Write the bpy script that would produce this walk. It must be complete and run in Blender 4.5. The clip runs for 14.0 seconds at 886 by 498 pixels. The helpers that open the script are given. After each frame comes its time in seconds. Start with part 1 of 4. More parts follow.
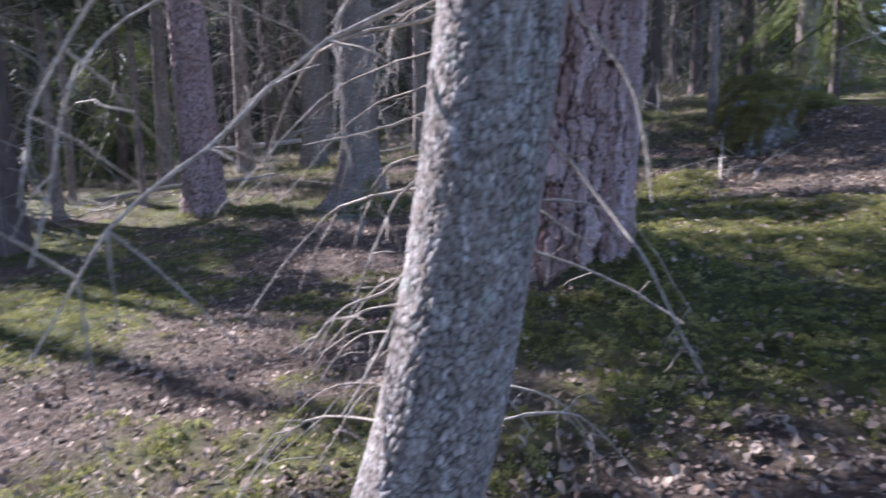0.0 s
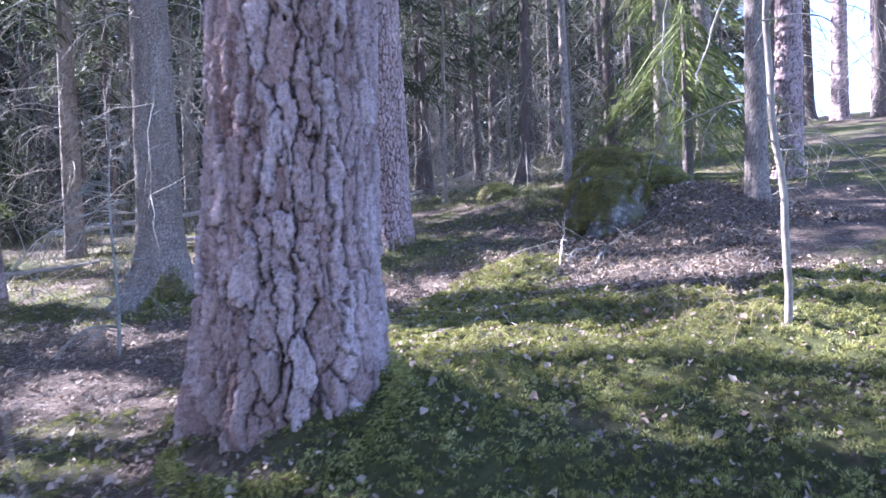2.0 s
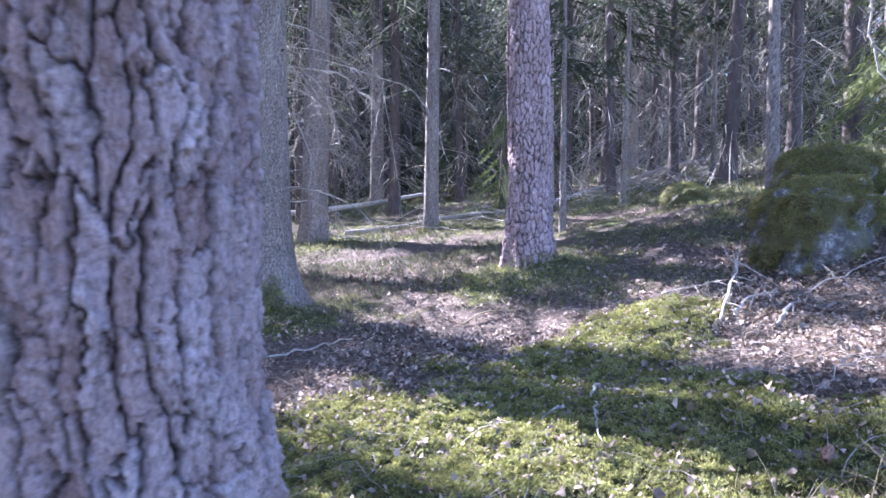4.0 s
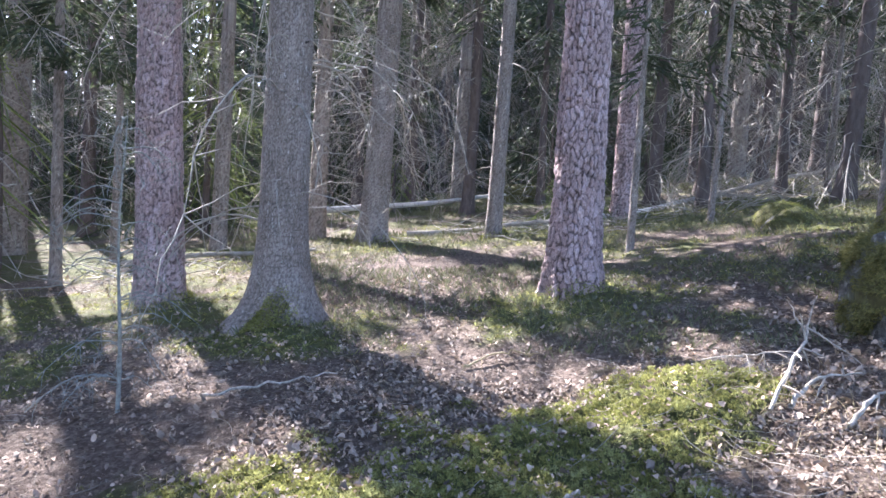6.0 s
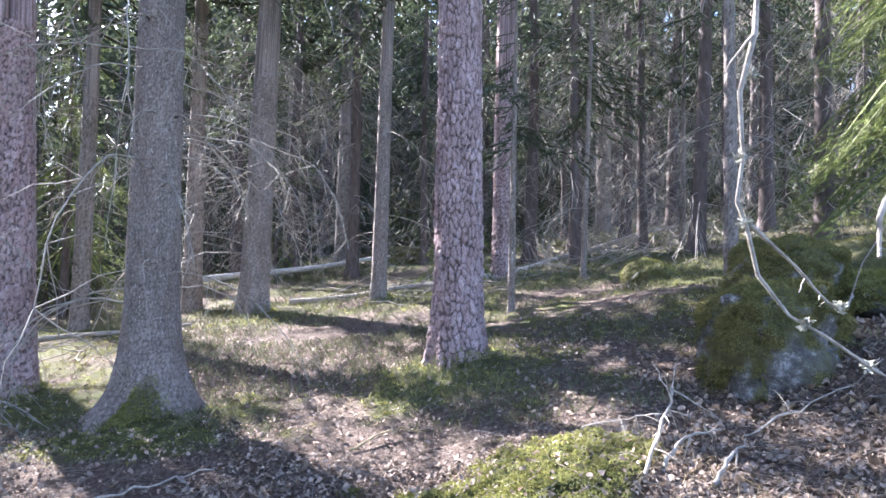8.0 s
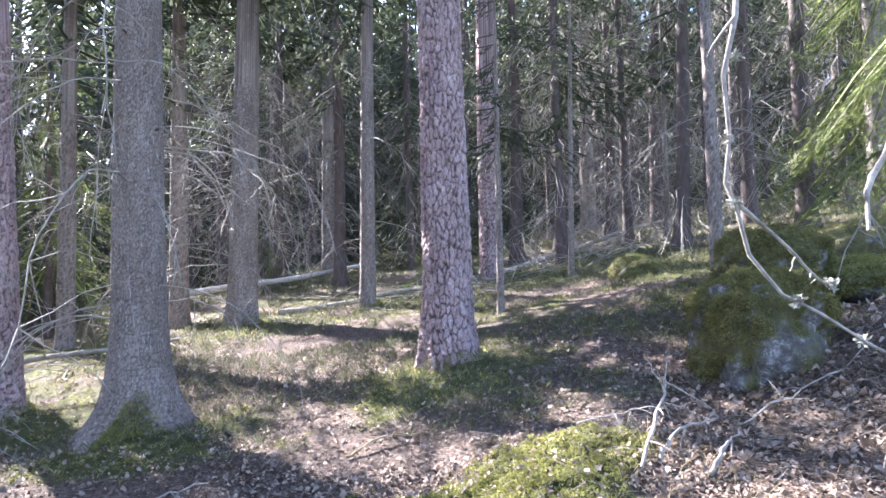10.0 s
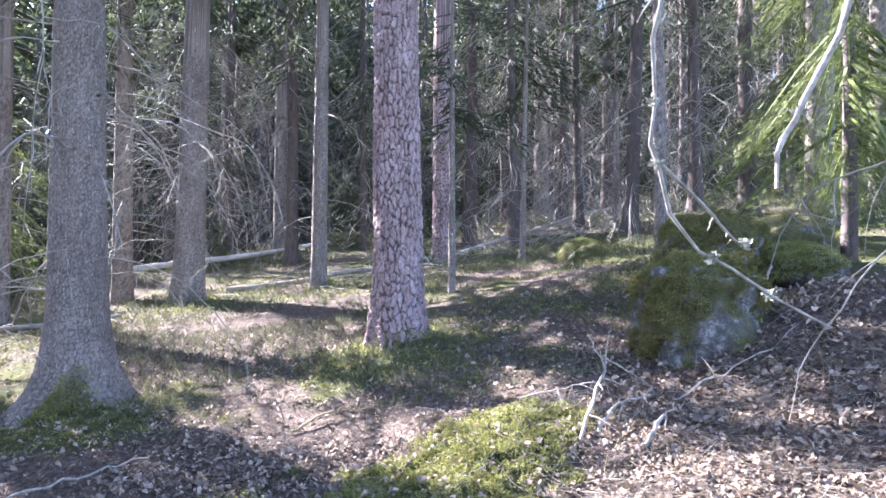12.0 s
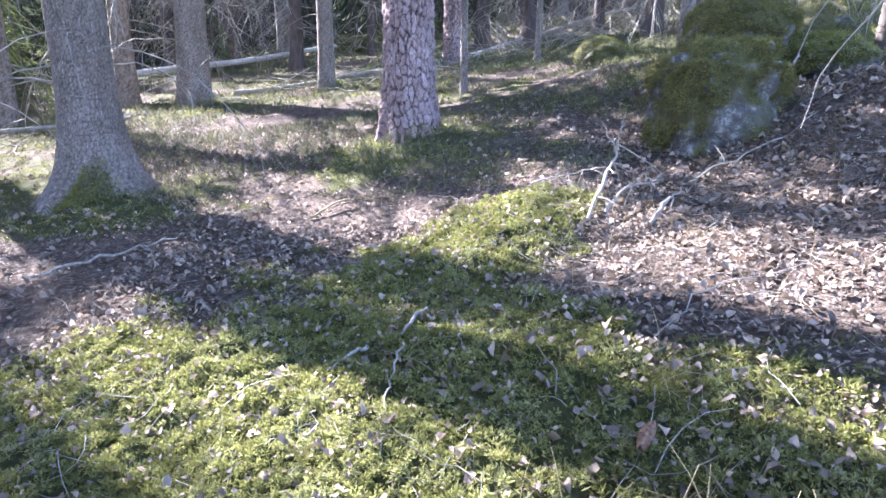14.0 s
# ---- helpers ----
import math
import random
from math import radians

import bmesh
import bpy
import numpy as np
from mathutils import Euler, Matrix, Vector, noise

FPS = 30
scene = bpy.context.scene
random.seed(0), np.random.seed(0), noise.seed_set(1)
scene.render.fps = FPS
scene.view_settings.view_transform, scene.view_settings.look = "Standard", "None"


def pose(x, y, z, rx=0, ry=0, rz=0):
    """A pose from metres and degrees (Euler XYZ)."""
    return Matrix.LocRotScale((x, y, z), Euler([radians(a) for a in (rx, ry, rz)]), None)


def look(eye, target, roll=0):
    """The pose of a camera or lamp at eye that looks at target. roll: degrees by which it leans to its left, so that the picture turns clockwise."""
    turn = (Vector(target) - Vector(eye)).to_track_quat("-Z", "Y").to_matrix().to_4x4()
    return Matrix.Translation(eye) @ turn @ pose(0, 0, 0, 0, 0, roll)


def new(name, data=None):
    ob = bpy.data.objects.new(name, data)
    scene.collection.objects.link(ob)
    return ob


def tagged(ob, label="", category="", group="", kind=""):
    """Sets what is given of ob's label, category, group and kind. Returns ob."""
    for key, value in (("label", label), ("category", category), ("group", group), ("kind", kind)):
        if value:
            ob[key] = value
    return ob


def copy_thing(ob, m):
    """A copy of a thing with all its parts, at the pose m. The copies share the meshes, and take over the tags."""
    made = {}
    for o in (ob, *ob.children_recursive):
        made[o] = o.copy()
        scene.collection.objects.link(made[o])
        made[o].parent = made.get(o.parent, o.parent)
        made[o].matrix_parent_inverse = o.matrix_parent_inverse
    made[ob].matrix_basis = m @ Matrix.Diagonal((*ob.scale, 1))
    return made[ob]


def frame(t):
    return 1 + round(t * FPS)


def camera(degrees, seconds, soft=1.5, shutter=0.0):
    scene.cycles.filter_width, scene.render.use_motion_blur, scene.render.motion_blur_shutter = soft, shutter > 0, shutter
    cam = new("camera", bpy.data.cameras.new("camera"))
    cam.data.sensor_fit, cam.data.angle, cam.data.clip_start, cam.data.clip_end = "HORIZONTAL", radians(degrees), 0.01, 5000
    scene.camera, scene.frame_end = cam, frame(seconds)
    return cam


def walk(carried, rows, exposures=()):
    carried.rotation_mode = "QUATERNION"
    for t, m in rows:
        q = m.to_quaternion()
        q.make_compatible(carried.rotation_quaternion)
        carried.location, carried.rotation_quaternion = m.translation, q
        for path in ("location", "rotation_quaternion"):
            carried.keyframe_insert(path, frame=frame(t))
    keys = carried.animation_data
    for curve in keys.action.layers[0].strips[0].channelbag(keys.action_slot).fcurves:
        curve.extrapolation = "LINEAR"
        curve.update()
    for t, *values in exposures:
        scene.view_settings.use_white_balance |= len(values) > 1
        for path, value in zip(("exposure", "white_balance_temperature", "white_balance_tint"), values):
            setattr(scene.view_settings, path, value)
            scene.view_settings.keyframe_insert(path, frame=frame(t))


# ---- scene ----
cam = camera(69.9, 14.0, 1.5, 0.28)
METRES, EYE, TILT, LEAN, TURN = 4.6, 1.25, -7.5, 0.9, 0.0
ROWS = [
    (0.0, 0.0, 0.0, 0.0, 0.0, 0.0, -0.0),
    (0.5, 0.0471, 0.0257, 0.0145, -8.28, 2.18, 2.72),
    (1.0, 0.0971, 0.0689, 0.0282, -7.11, 4.29, 2.14),
    (1.5, 0.1499, 0.117, 0.047, -5.45, 5.49, 2.08),
    (2.0, 0.2184, 0.2162, 0.0636, -7.93, 6.17, 2.25),
    (2.5, 0.2761, 0.2938, 0.0947, -6.02, 7.06, 1.78),
    (3.0, 0.3287, 0.3623, 0.1287, 1.82, 7.73, -0.17),
    (3.5, 0.3577, 0.4056, 0.1521, 8.11, 6.93, -1.43),
    (4.0, 0.4048, 0.4883, 0.1665, 10.23, 4.78, -2.56),
    (6.5, 0.5194, 0.6839, 0.2604, 19.75, 3.35, -7.11),
    (7.0, 0.5227, 0.6813, 0.2673, 16.13, 4.48, -6.23),
    (7.5, 0.5186, 0.6783, 0.2736, 11.39, 7.24, -4.72),
    (8.0, 0.5174, 0.6753, 0.278, 9.08, 9.38, -3.36),
    (10.5, 0.5159, 0.6773, 0.2728, 8.3, 9.86, -0.72),
    (11.0, 0.5193, 0.6772, 0.2705, 7.09, 9.84, -1.08),
    (11.5, 0.5221, 0.6792, 0.2682, 5.24, 9.16, -1.4),
    (12.0, 0.523, 0.6765, 0.2651, 4.05, 8.4, -1.59),
    (12.5, 0.5214, 0.6739, 0.2507, 3.43, 4.65, -1.71),
    (13.0, 0.5214, 0.6704, 0.229, 3.2, -6.26, -2.05),
    (13.5, 0.5197, 0.6702, 0.2256, 4.14, -8.04, -2.1),
    (14.0, 0.5207, 0.6709, 0.2254, 4.94, -8.2, -1.81),
]
EXPOSURES = [(0.0, 2.0, 5650, 25), (0.6, 2.25, 5550, 26), (1.3, 2.82, 5400, 28), (4.0, 3.2, 5250, 28), (6.3, 3.15, 5800, 19), (8.2, 3.22, 5760, 20), (10.3, 3.36, 5820, 21), (14.0, 3.42, 5520, 22)]
walk(cam, [(t, pose(0, 0, EYE, TILT, LEAN, TURN) @ pose(METRES * x, METRES * y, METRES * z, 90 + pitch, roll, yaw)) for t, x, y, z, yaw, pitch, roll in ROWS], EXPOSURES)

# ---- daylight: a low spring sun from ahead and to the left, clear sky ----
SUN_AZ, SUN_EL = 55.0, 38.0          # degrees left of straight ahead, and above the horizon
TO_SUN = Vector((-math.sin(radians(SUN_AZ)) * math.cos(radians(SUN_EL)), math.cos(radians(SUN_AZ)) * math.cos(radians(SUN_EL)), math.sin(radians(SUN_EL))))
world = bpy.data.worlds.new("world")
scene.world = world
world.use_nodes = True
sky = world.node_tree.nodes.new("ShaderNodeTexSky")
sky.sky_type, sky.sun_disc = "NISHITA", False
sky.sun_elevation, sky.sun_rotation = radians(SUN_EL), radians(-SUN_AZ)
world.node_tree.links.new(sky.outputs[0], world.node_tree.nodes["Background"].inputs[0])
world.node_tree.nodes["Background"].inputs[1].default_value = 0.085
sun = new("sun", bpy.data.lights.new("sun", "SUN"))
sun.data.energy, sun.data.angle, sun.data.color = 5.0, radians(0.55), (1.0, 0.94, 0.85)
sun.matrix_world = look(TO_SUN * 60, (0, 0, 0))

# ---- materials ----
def nodes_of(name):
    m = bpy.data.materials.new(name)
    m.use_nodes = True
    return m, m.node_tree, m.node_tree.nodes["Principled BSDF"]


def add(tree, kind, **inputs):
    n = tree.nodes.new(kind)
    for key, value in inputs.items():
        n.inputs[key].default_value = value
    return n


def noise_tex(tree, scale, detail=6, rough=0.6, stretch=(1, 1, 1)):
    co = tree.nodes.new("ShaderNodeTexCoord")
    mp = add(tree, "ShaderNodeMapping", Scale=stretch)
    tree.links.new(co.outputs["Object"], mp.inputs[0])
    n = add(tree, "ShaderNodeTexNoise", Scale=scale, Detail=detail, Roughness=rough)
    tree.links.new(mp.outputs[0], n.inputs["Vector"])
    return n.outputs["Fac"]


def ramp(tree, fac, stops):
    r = tree.nodes.new("ShaderNodeValToRGB")
    e = r.color_ramp.elements
    while len(e) < len(stops):
        e.new(0.5)
    for k, (p, c) in enumerate(stops):
        e[k].position, e[k].color = p, (*c, 1)
    tree.links.new(fac, r.inputs[0])
    return r.outputs[0]


def mix(tree, fac, a, b, how="MIX"):
    n = tree.nodes.new("ShaderNodeMix")
    n.data_type, n.blend_type = "RGBA", how
    if isinstance(fac, (int, float)):
        n.inputs[0].default_value = fac
    else:
        tree.links.new(fac, n.inputs[0])
    for k, v in ((6, a), (7, b)):
        if isinstance(v, tuple):
            n.inputs[k].default_value = (*v, 1)
        else:
            tree.links.new(v, n.inputs[k])
    return n.outputs[2]


def relief(tree, shader, height, strength, distance):
    b = add(tree, "ShaderNodeBump", Strength=strength, Distance=distance)
    tree.links.new(height, b.inputs["Height"])
    tree.links.new(b.outputs[0], shader.inputs["Normal"])


def bark(name, crack, low, high, scurf, scurf_at, lichen=None, lichen_at=0.62, rough=0.9):
    """Bark whose fissures and plates follow the relief of the trunk, the fissures painted dark, with scurf and lichen
    over it.
    """
    m, t, s = nodes_of(name)
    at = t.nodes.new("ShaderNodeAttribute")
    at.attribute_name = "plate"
    tone = t.nodes.new("ShaderNodeAttribute")
    tone.attribute_name = "tone"
    c = mix(t, tone.outputs["Fac"], low, high)
    c = mix(t, 0.7, c, ramp(t, noise_tex(t, 5, 6, 0.65, (1, 1, 0.25)), [(0.32, (0.6, 0.55, 0.52)), (0.66, (1.15, 1.15, 1.18))]), "MULTIPLY")
    c = mix(t, ramp(t, noise_tex(t, 38, 8, 0.7, (1, 1, 0.35)), [(scurf_at, (0, 0, 0)), (scurf_at + 0.14, (1, 1, 1))]), c, scurf)
    c = mix(t, 0.85, c, ramp(t, noise_tex(t, 110, 6, 0.75, (1, 1, 0.45)), [(0.28, (0.4, 0.37, 0.36)), (0.5, (1.12, 1.12, 1.12)), (0.72, (1.7, 1.7, 1.72))]), "MULTIPLY")
    if lichen:
        c = mix(t, ramp(t, noise_tex(t, 15, 9, 0.75), [(lichen_at, (0, 0, 0)), (lichen_at + 0.06, (1, 1, 1))]), c, lichen)
    # darkness of the recesses put into the colour, by depth of the relief
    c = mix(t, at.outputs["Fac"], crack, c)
    t.links.new(c, s.inputs["Base Color"])
    s.inputs["Roughness"].default_value = rough
    s.inputs["Specular IOR Level"].default_value = 0.25
    relief(t, s, noise_tex(t, 70, 9, 0.75, (1, 1, 0.5)), 1.0, 0.02)
    return m


def plain(name, a, b, scale, rough=0.85, stretch=(1, 1, 1), bump=0.4, dist=0.01, through_light=0.0, island=0.0, c=None):
    """A surface that wanders between two or three tones; thin leaves also let light through."""
    m, t, s = nodes_of(name)
    col = ramp(t, noise_tex(t, scale, 8, 0.68, stretch), [(0.3, a), (0.7, b)] if c is None else [(0.3, a), (0.5, b), (0.7, c)])
    if island:
        g = t.nodes.new("ShaderNodeNewGeometry")
        col = mix(t, island, col, ramp(t, g.outputs["Random Per Island"], [(0.0, (0.35, 0.35, 0.33)), (0.5, (0.9, 0.9, 0.9)), (1.0, (1.75, 1.7, 1.6))]), "MULTIPLY")
    t.links.new(col, s.inputs["Base Color"])
    s.inputs["Roughness"].default_value = rough
    s.inputs["Specular IOR Level"].default_value = 0.3
    if bump:
        relief(t, s, noise_tex(t, scale * 4, 6, 0.7, stretch), bump, dist)
    if through_light:
        tr = t.nodes.new("ShaderNodeBsdfTranslucent")
        t.links.new(col, tr.inputs[0])
        mx = add(t, "ShaderNodeMixShader", Fac=through_light)
        t.links.new(s.outputs[0], mx.inputs[1])
        t.links.new(tr.outputs[0], mx.inputs[2])
        t.links.new(mx.outputs[0], t.nodes["Material Output"].inputs[0])
    return m


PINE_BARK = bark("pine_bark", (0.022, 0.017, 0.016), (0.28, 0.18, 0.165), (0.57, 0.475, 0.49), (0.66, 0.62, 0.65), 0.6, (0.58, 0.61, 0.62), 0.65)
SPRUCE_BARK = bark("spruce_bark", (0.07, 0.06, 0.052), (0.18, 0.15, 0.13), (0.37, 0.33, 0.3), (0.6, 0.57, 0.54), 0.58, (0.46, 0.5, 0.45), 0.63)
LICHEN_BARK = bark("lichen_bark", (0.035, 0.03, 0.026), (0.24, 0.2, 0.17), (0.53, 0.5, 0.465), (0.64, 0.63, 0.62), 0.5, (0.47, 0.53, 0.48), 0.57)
KNOT = plain("knot", (0.03, 0.025, 0.022), (0.1, 0.085, 0.075), 60, 0.9)
FAR_BARK = plain("far_bark", (0.065, 0.05, 0.047), (0.16, 0.132, 0.125), 12, 0.95, (1, 1, 0.3), 0.6, 0.02)
BIRCH_BARK = plain("birch_bark", (0.3, 0.28, 0.26), (0.72, 0.7, 0.66), 7, 0.7, (0.5, 0.5, 3), 0.3, 0.005)
DEAD_WOOD = plain("dead_wood", (0.14, 0.12, 0.1), (0.5, 0.45, 0.39), 45, 0.85, (1, 1, 1), 0.5, 0.004)
GREY_TWIG = plain("grey_twig", (0.18, 0.16, 0.13), (0.4, 0.37, 0.33), 16, 0.9, (1, 1, 1), 0.4, 0.004)
NEEDLES = plain("needles", (0.045, 0.058, 0.034), (0.085, 0.105, 0.06), 3, 0.65, (1, 1, 1), 0, 0.01, 0.35, 0.6)
YOUNG_NEEDLES = plain("young_needles", (0.11, 0.14, 0.045), (0.22, 0.26, 0.09), 3, 0.6, (1, 1, 1), 0, 0.01, 0.45, 0.6)
MOSS = plain("moss", (0.13, 0.135, 0.04), (0.25, 0.255, 0.085), 5, 0.95, (1, 1, 1), 0, 0.01, 0.45, 0.5, (0.4, 0.4, 0.19))
SHRUB = plain("dwarf_shrub", (0.08, 0.085, 0.045), (0.2, 0.2, 0.12), 6, 0.9, (1, 1, 1), 0, 0.01, 0.3, 0.5)
DARK_MOSS = plain("dark_moss", (0.13, 0.12, 0.045), (0.26, 0.25, 0.09), 9, 0.95, (1, 1, 1), 0, 0.01, 0.25, 0.5)
DRY_LEAF = plain("dry_leaf", (0.14, 0.098, 0.072), (0.4, 0.33, 0.27), 9, 0.75, (1, 1, 1), 0.4, 0.004, 0.15, 0.85)
BROWN_TWIG = plain("brown_twig", (0.1, 0.075, 0.058), (0.27, 0.21, 0.165), 16, 0.9, (1, 1, 1), 0.4, 0.004)
DRY_GRASS = plain("dry_grass", (0.22, 0.18, 0.1), (0.4, 0.34, 0.22), 4, 0.8, (1, 1, 1), 0, 0.01, 0.25, 0.5)

# ---- the forest floor ----
SLOPE = (0.4758, 0.1139, 0.1003, 0.0668, 0.0171, 0.0789, -0.0280)
MOUNDS = [(2.62, 6.9, 0.45, 0.35, 0.1), (2.05, 5.95, 0.55, 0.4, -0.09), (1.5, 7.1, 0.8, 0.9, -0.14), (0.9, 3.8, 0.75, 0.6, 0.29), (3.1, 4.15, 0.75, 0.4, 0.14), (1.5, 9.1, 0.6, 0.5, 0.1), (4.3, 8.0, 1.0, 0.9, 0.12), (-0.95, 8.1, 0.6, 0.5, 0.06), (4.1, 10.6, 1.6, 1.4, 0.3), (5.0, 7.8, 0.8, 0.9, 0.34)]


def lie(x, y):
    """Height of the forest floor: a slope that rises ahead and to the right, with soft mounds and hollows."""
    x, y = np.asarray(x, float), np.asarray(y, float)
    X, Y = 25 * np.tanh(x / 25), 25 * np.tanh((y - 5) / 25)
    z = sum(c * b for c, b in zip(SLOPE, (1, X, Y, X * X / 25, X * Y / 25, Y * Y / 25, X ** 3 / 625)))
    for bx, by, r, s, h in MOUNDS:
        z = z + h * np.exp(-((x - bx) / r) ** 2 - ((y - by) / s) ** 2)
    return z


def lattice(x, y, seed):
    """Smooth value noise, 0 to 1."""
    i, j = np.floor(x).astype(int), np.floor(y).astype(int)
    fx, fy = x - i, y - j
    fx, fy = fx * fx * (3 - 2 * fx), fy * fy * (3 - 2 * fy)
    r = np.random.RandomState(seed).rand(256, 256)
    at = lambda a, b: r[a % 256, b % 256]
    return (at(i, j) * (1 - fx) + at(i + 1, j) * fx) * (1 - fy) + (at(i, j + 1) * (1 - fx) + at(i + 1, j + 1) * fx) * fy


def ground_z(x, y):
    """The floor with its hummocks: the height on which things rest."""
    x, y = np.asarray(x, float), np.asarray(y, float)
    near = np.exp(-((x - 1.5) ** 2 + (y - 6) ** 2) / 300)
    return lie(x, y) + near * (0.06 * moss_share(x, y) * lattice(x * 13, y * 13, 14) + 0.10 * (lattice(x * 1.1 + 3, y * 1.1, 11) - 0.5) + 0.05 * (lattice(x * 3.1, y * 3.1, 12) - 0.5) + 0.02 * (lattice(x * 9, y * 9, 13) - 0.5))


def moss_share(x, y):
    """Where moss covers the floor (1) and where leaf litter lies bare (0)."""
    x, y = np.asarray(x, float), np.asarray(y, float)
    m = 0.36 * lattice(x * 0.9 + 20, y * 0.9 + 7, 21) + 0.3 * lattice(x * 2.7, y * 2.7 + 31, 22) + 0.22 * lattice(x * 7, y * 7 + 3, 23) + 0.12 * lattice(x * 19, y * 19, 24)
    for bx, by, r, h in MOSSY:
        m = m + h * np.exp(-((x - bx) ** 2 + (y - by) ** 2) / r ** 2)
    return np.clip((m - 0.33) / 0.24, 0, 1)


MOSSY = ((2.55, 6.85, 0.55, 0.6), (2.9, 4.3, 0.7, 0.5), (1.2, 5.1, 0.7, 0.4), (2.3, 4.7, 0.8, 0.3), (1.6, 9.0, 0.8, 0.4), (0.4, 10.0, 1.8, -0.26), (3.0, 10.5, 1.6, -0.12), (-1.0, 11.5, 2.0, -0.26), (-2.0, 3.3, 1.0, -0.25), (2.3, 2.6, 0.8, 0.15), (2.0, 3.6, 0.5, 0.1), (3.7, 6.2, 0.9, -0.45), (4.2, 7.0, 1.2, -0.6),
         (0.2, 7.0, 1.1, -0.4), (1.3, 7.6, 0.6, -0.3), (-1.0, 6.6, 1.2, -0.4), (-0.7, 7.7, 0.4, 0.5), (-2.7, 4.3, 1.2, 0.25), (1.2, 3.2, 0.4, 0.3), (5.5, 7.5, 1.5, -0.5), (0.95, 1.6, 0.6, -0.35))


def mesh_of(name, verts, faces, material, parent=None, smooth=True):
    me = bpy.data.meshes.new(name)
    me.from_pydata(np.asarray(verts).tolist(), [], np.asarray(faces).tolist() if isinstance(faces, np.ndarray) else faces)
    me.materials.append(material)
    if smooth:
        me.polygons.foreach_set("use_smooth", np.ones(len(me.polygons), bool))
    ob = new(name, me)
    if parent is not None:
        ob.parent = parent
    return ob


def grid_faces(nu, nv, wrap=False):
    """Quads over an nv x nu lattice of vertices, row by row."""
    j, i = np.meshgrid(np.arange(nv - 1), np.arange(nu if wrap else nu - 1), indexing="ij")
    k = (i + 1) % nu
    return np.stack([j * nu + i, j * nu + k, (j + 1) * nu + k, (j + 1) * nu + i], -1).reshape(-1, 4)


def floats(ob, name, values):
    a = ob.data.attributes.new(name, "FLOAT", "POINT")
    a.data.foreach_set("value", np.ascontiguousarray(values, dtype=np.float32).ravel())


def floor_material():
    m, t, s = nodes_of("forest_floor")
    at = t.nodes.new("ShaderNodeAttribute")
    at.attribute_name = "moss"
    litter = ramp(t, noise_tex(t, 22, 9, 0.75), [(0.3, (0.05, 0.036, 0.029)), (0.5, (0.14, 0.105, 0.084)), (0.72, (0.34, 0.28, 0.24))])
    moss = ramp(t, noise_tex(t, 14, 9, 0.75), [(0.3, (0.05, 0.055, 0.022)), (0.7, (0.14, 0.15, 0.06))])
    t.links.new(mix(t, at.outputs["Fac"], litter, moss), s.inputs["Base Color"])
    s.inputs["Roughness"].default_value = 0.95
    s.inputs["Specular IOR Level"].default_value = 0.15
    relief(t, s, noise_tex(t, 45, 9, 0.8), 1.0, 0.05)
    return m


def build_ground():
    n = 350
    a = np.linspace(-1, 1, n)
    warp = lambda a, k: 5.5 * a + 1500 * np.abs(a) ** k * np.sign(a) + 18 * a ** 3
    gx, gy = np.meshgrid(1.3 + warp(a, 9), 6.2 + warp(a, 9))
    z = ground_z(gx, gy)
    ob = mesh_of("ground", np.stack([gx, gy, z], -1).reshape(-1, 3), grid_faces(n, n), floor_material())
    floats(ob, "moss", moss_share(gx, gy))
    return tagged(ob, "uneven forest floor of green moss and brown leaf litter", "ground", kind="structure")


build_ground()

# ---- trees ----
class Heap:
    """Vertices and faces gathered for one mesh."""

    def __init__(self):
        self.v, self.f, self.n = [], [], 0

    def put(self, verts, faces):
        self.v.append(np.asarray(verts, float))
        self.f.append(np.asarray(faces) + self.n)
        self.n += len(verts)

    def tube(self, pts, radii, sides=5):
        p, r = np.asarray(pts, float), np.asarray(radii, float)
        d = np.gradient(p, axis=0)
        d /= np.linalg.norm(d, axis=1)[:, None] + 1e-9
        ref = np.array([0.31, 0.77, 0.21]) if abs(d[0, 2]) > 0.7 else np.array([0.1, 0.05, 1.0])
        u = np.cross(d, ref)
        u /= np.linalg.norm(u, axis=1)[:, None] + 1e-9
        w = np.cross(d, u)
        a = np.arange(sides) * 2 * math.pi / sides
        ring = u[:, None] * np.cos(a)[None, :, None] + w[:, None] * np.sin(a)[None, :, None]
        self.put((p[:, None] + ring * r[:, None, None]).reshape(-1, 3), grid_faces(sides, len(p), True))

    def blades(self, c, axis, side, length, width):
        """Two-triangle blades round the centres c, along axis, spread by side."""
        h, w = axis * (length / 2)[:, None], side * (width / 2)[:, None]
        v = np.stack([c - h, c + w - h * 0.1, c + h, c - w - h * 0.1], 1).reshape(-1, 3)
        self.put(v, np.arange(len(v)).reshape(-1, 4))

    def done(self, name, material, parent=None, smooth=True):
        return mesh_of(name, np.concatenate(self.v), np.concatenate(self.f), material, parent, smooth)


def unit(v):
    return v / (np.linalg.norm(v, axis=-1, keepdims=True) + 1e-9)


def curve(pts, n):
    """A smooth line of n points through a few."""
    p = np.asarray(pts, float)
    t = np.linspace(0, len(p) - 1, n)
    i = np.clip(t.astype(int), 0, len(p) - 2)
    f = (t - i)[:, None]
    q = lambda k: p[np.clip(k, 0, len(p) - 1)]
    a, b, c, d = q(i - 1), q(i), q(i + 1), q(i + 2)
    return 0.5 * (2 * b + (c - a) * f + (2 * a - 5 * b + 4 * c - d) * f ** 2 + (3 * b - a - 3 * c + d) * f ** 3)


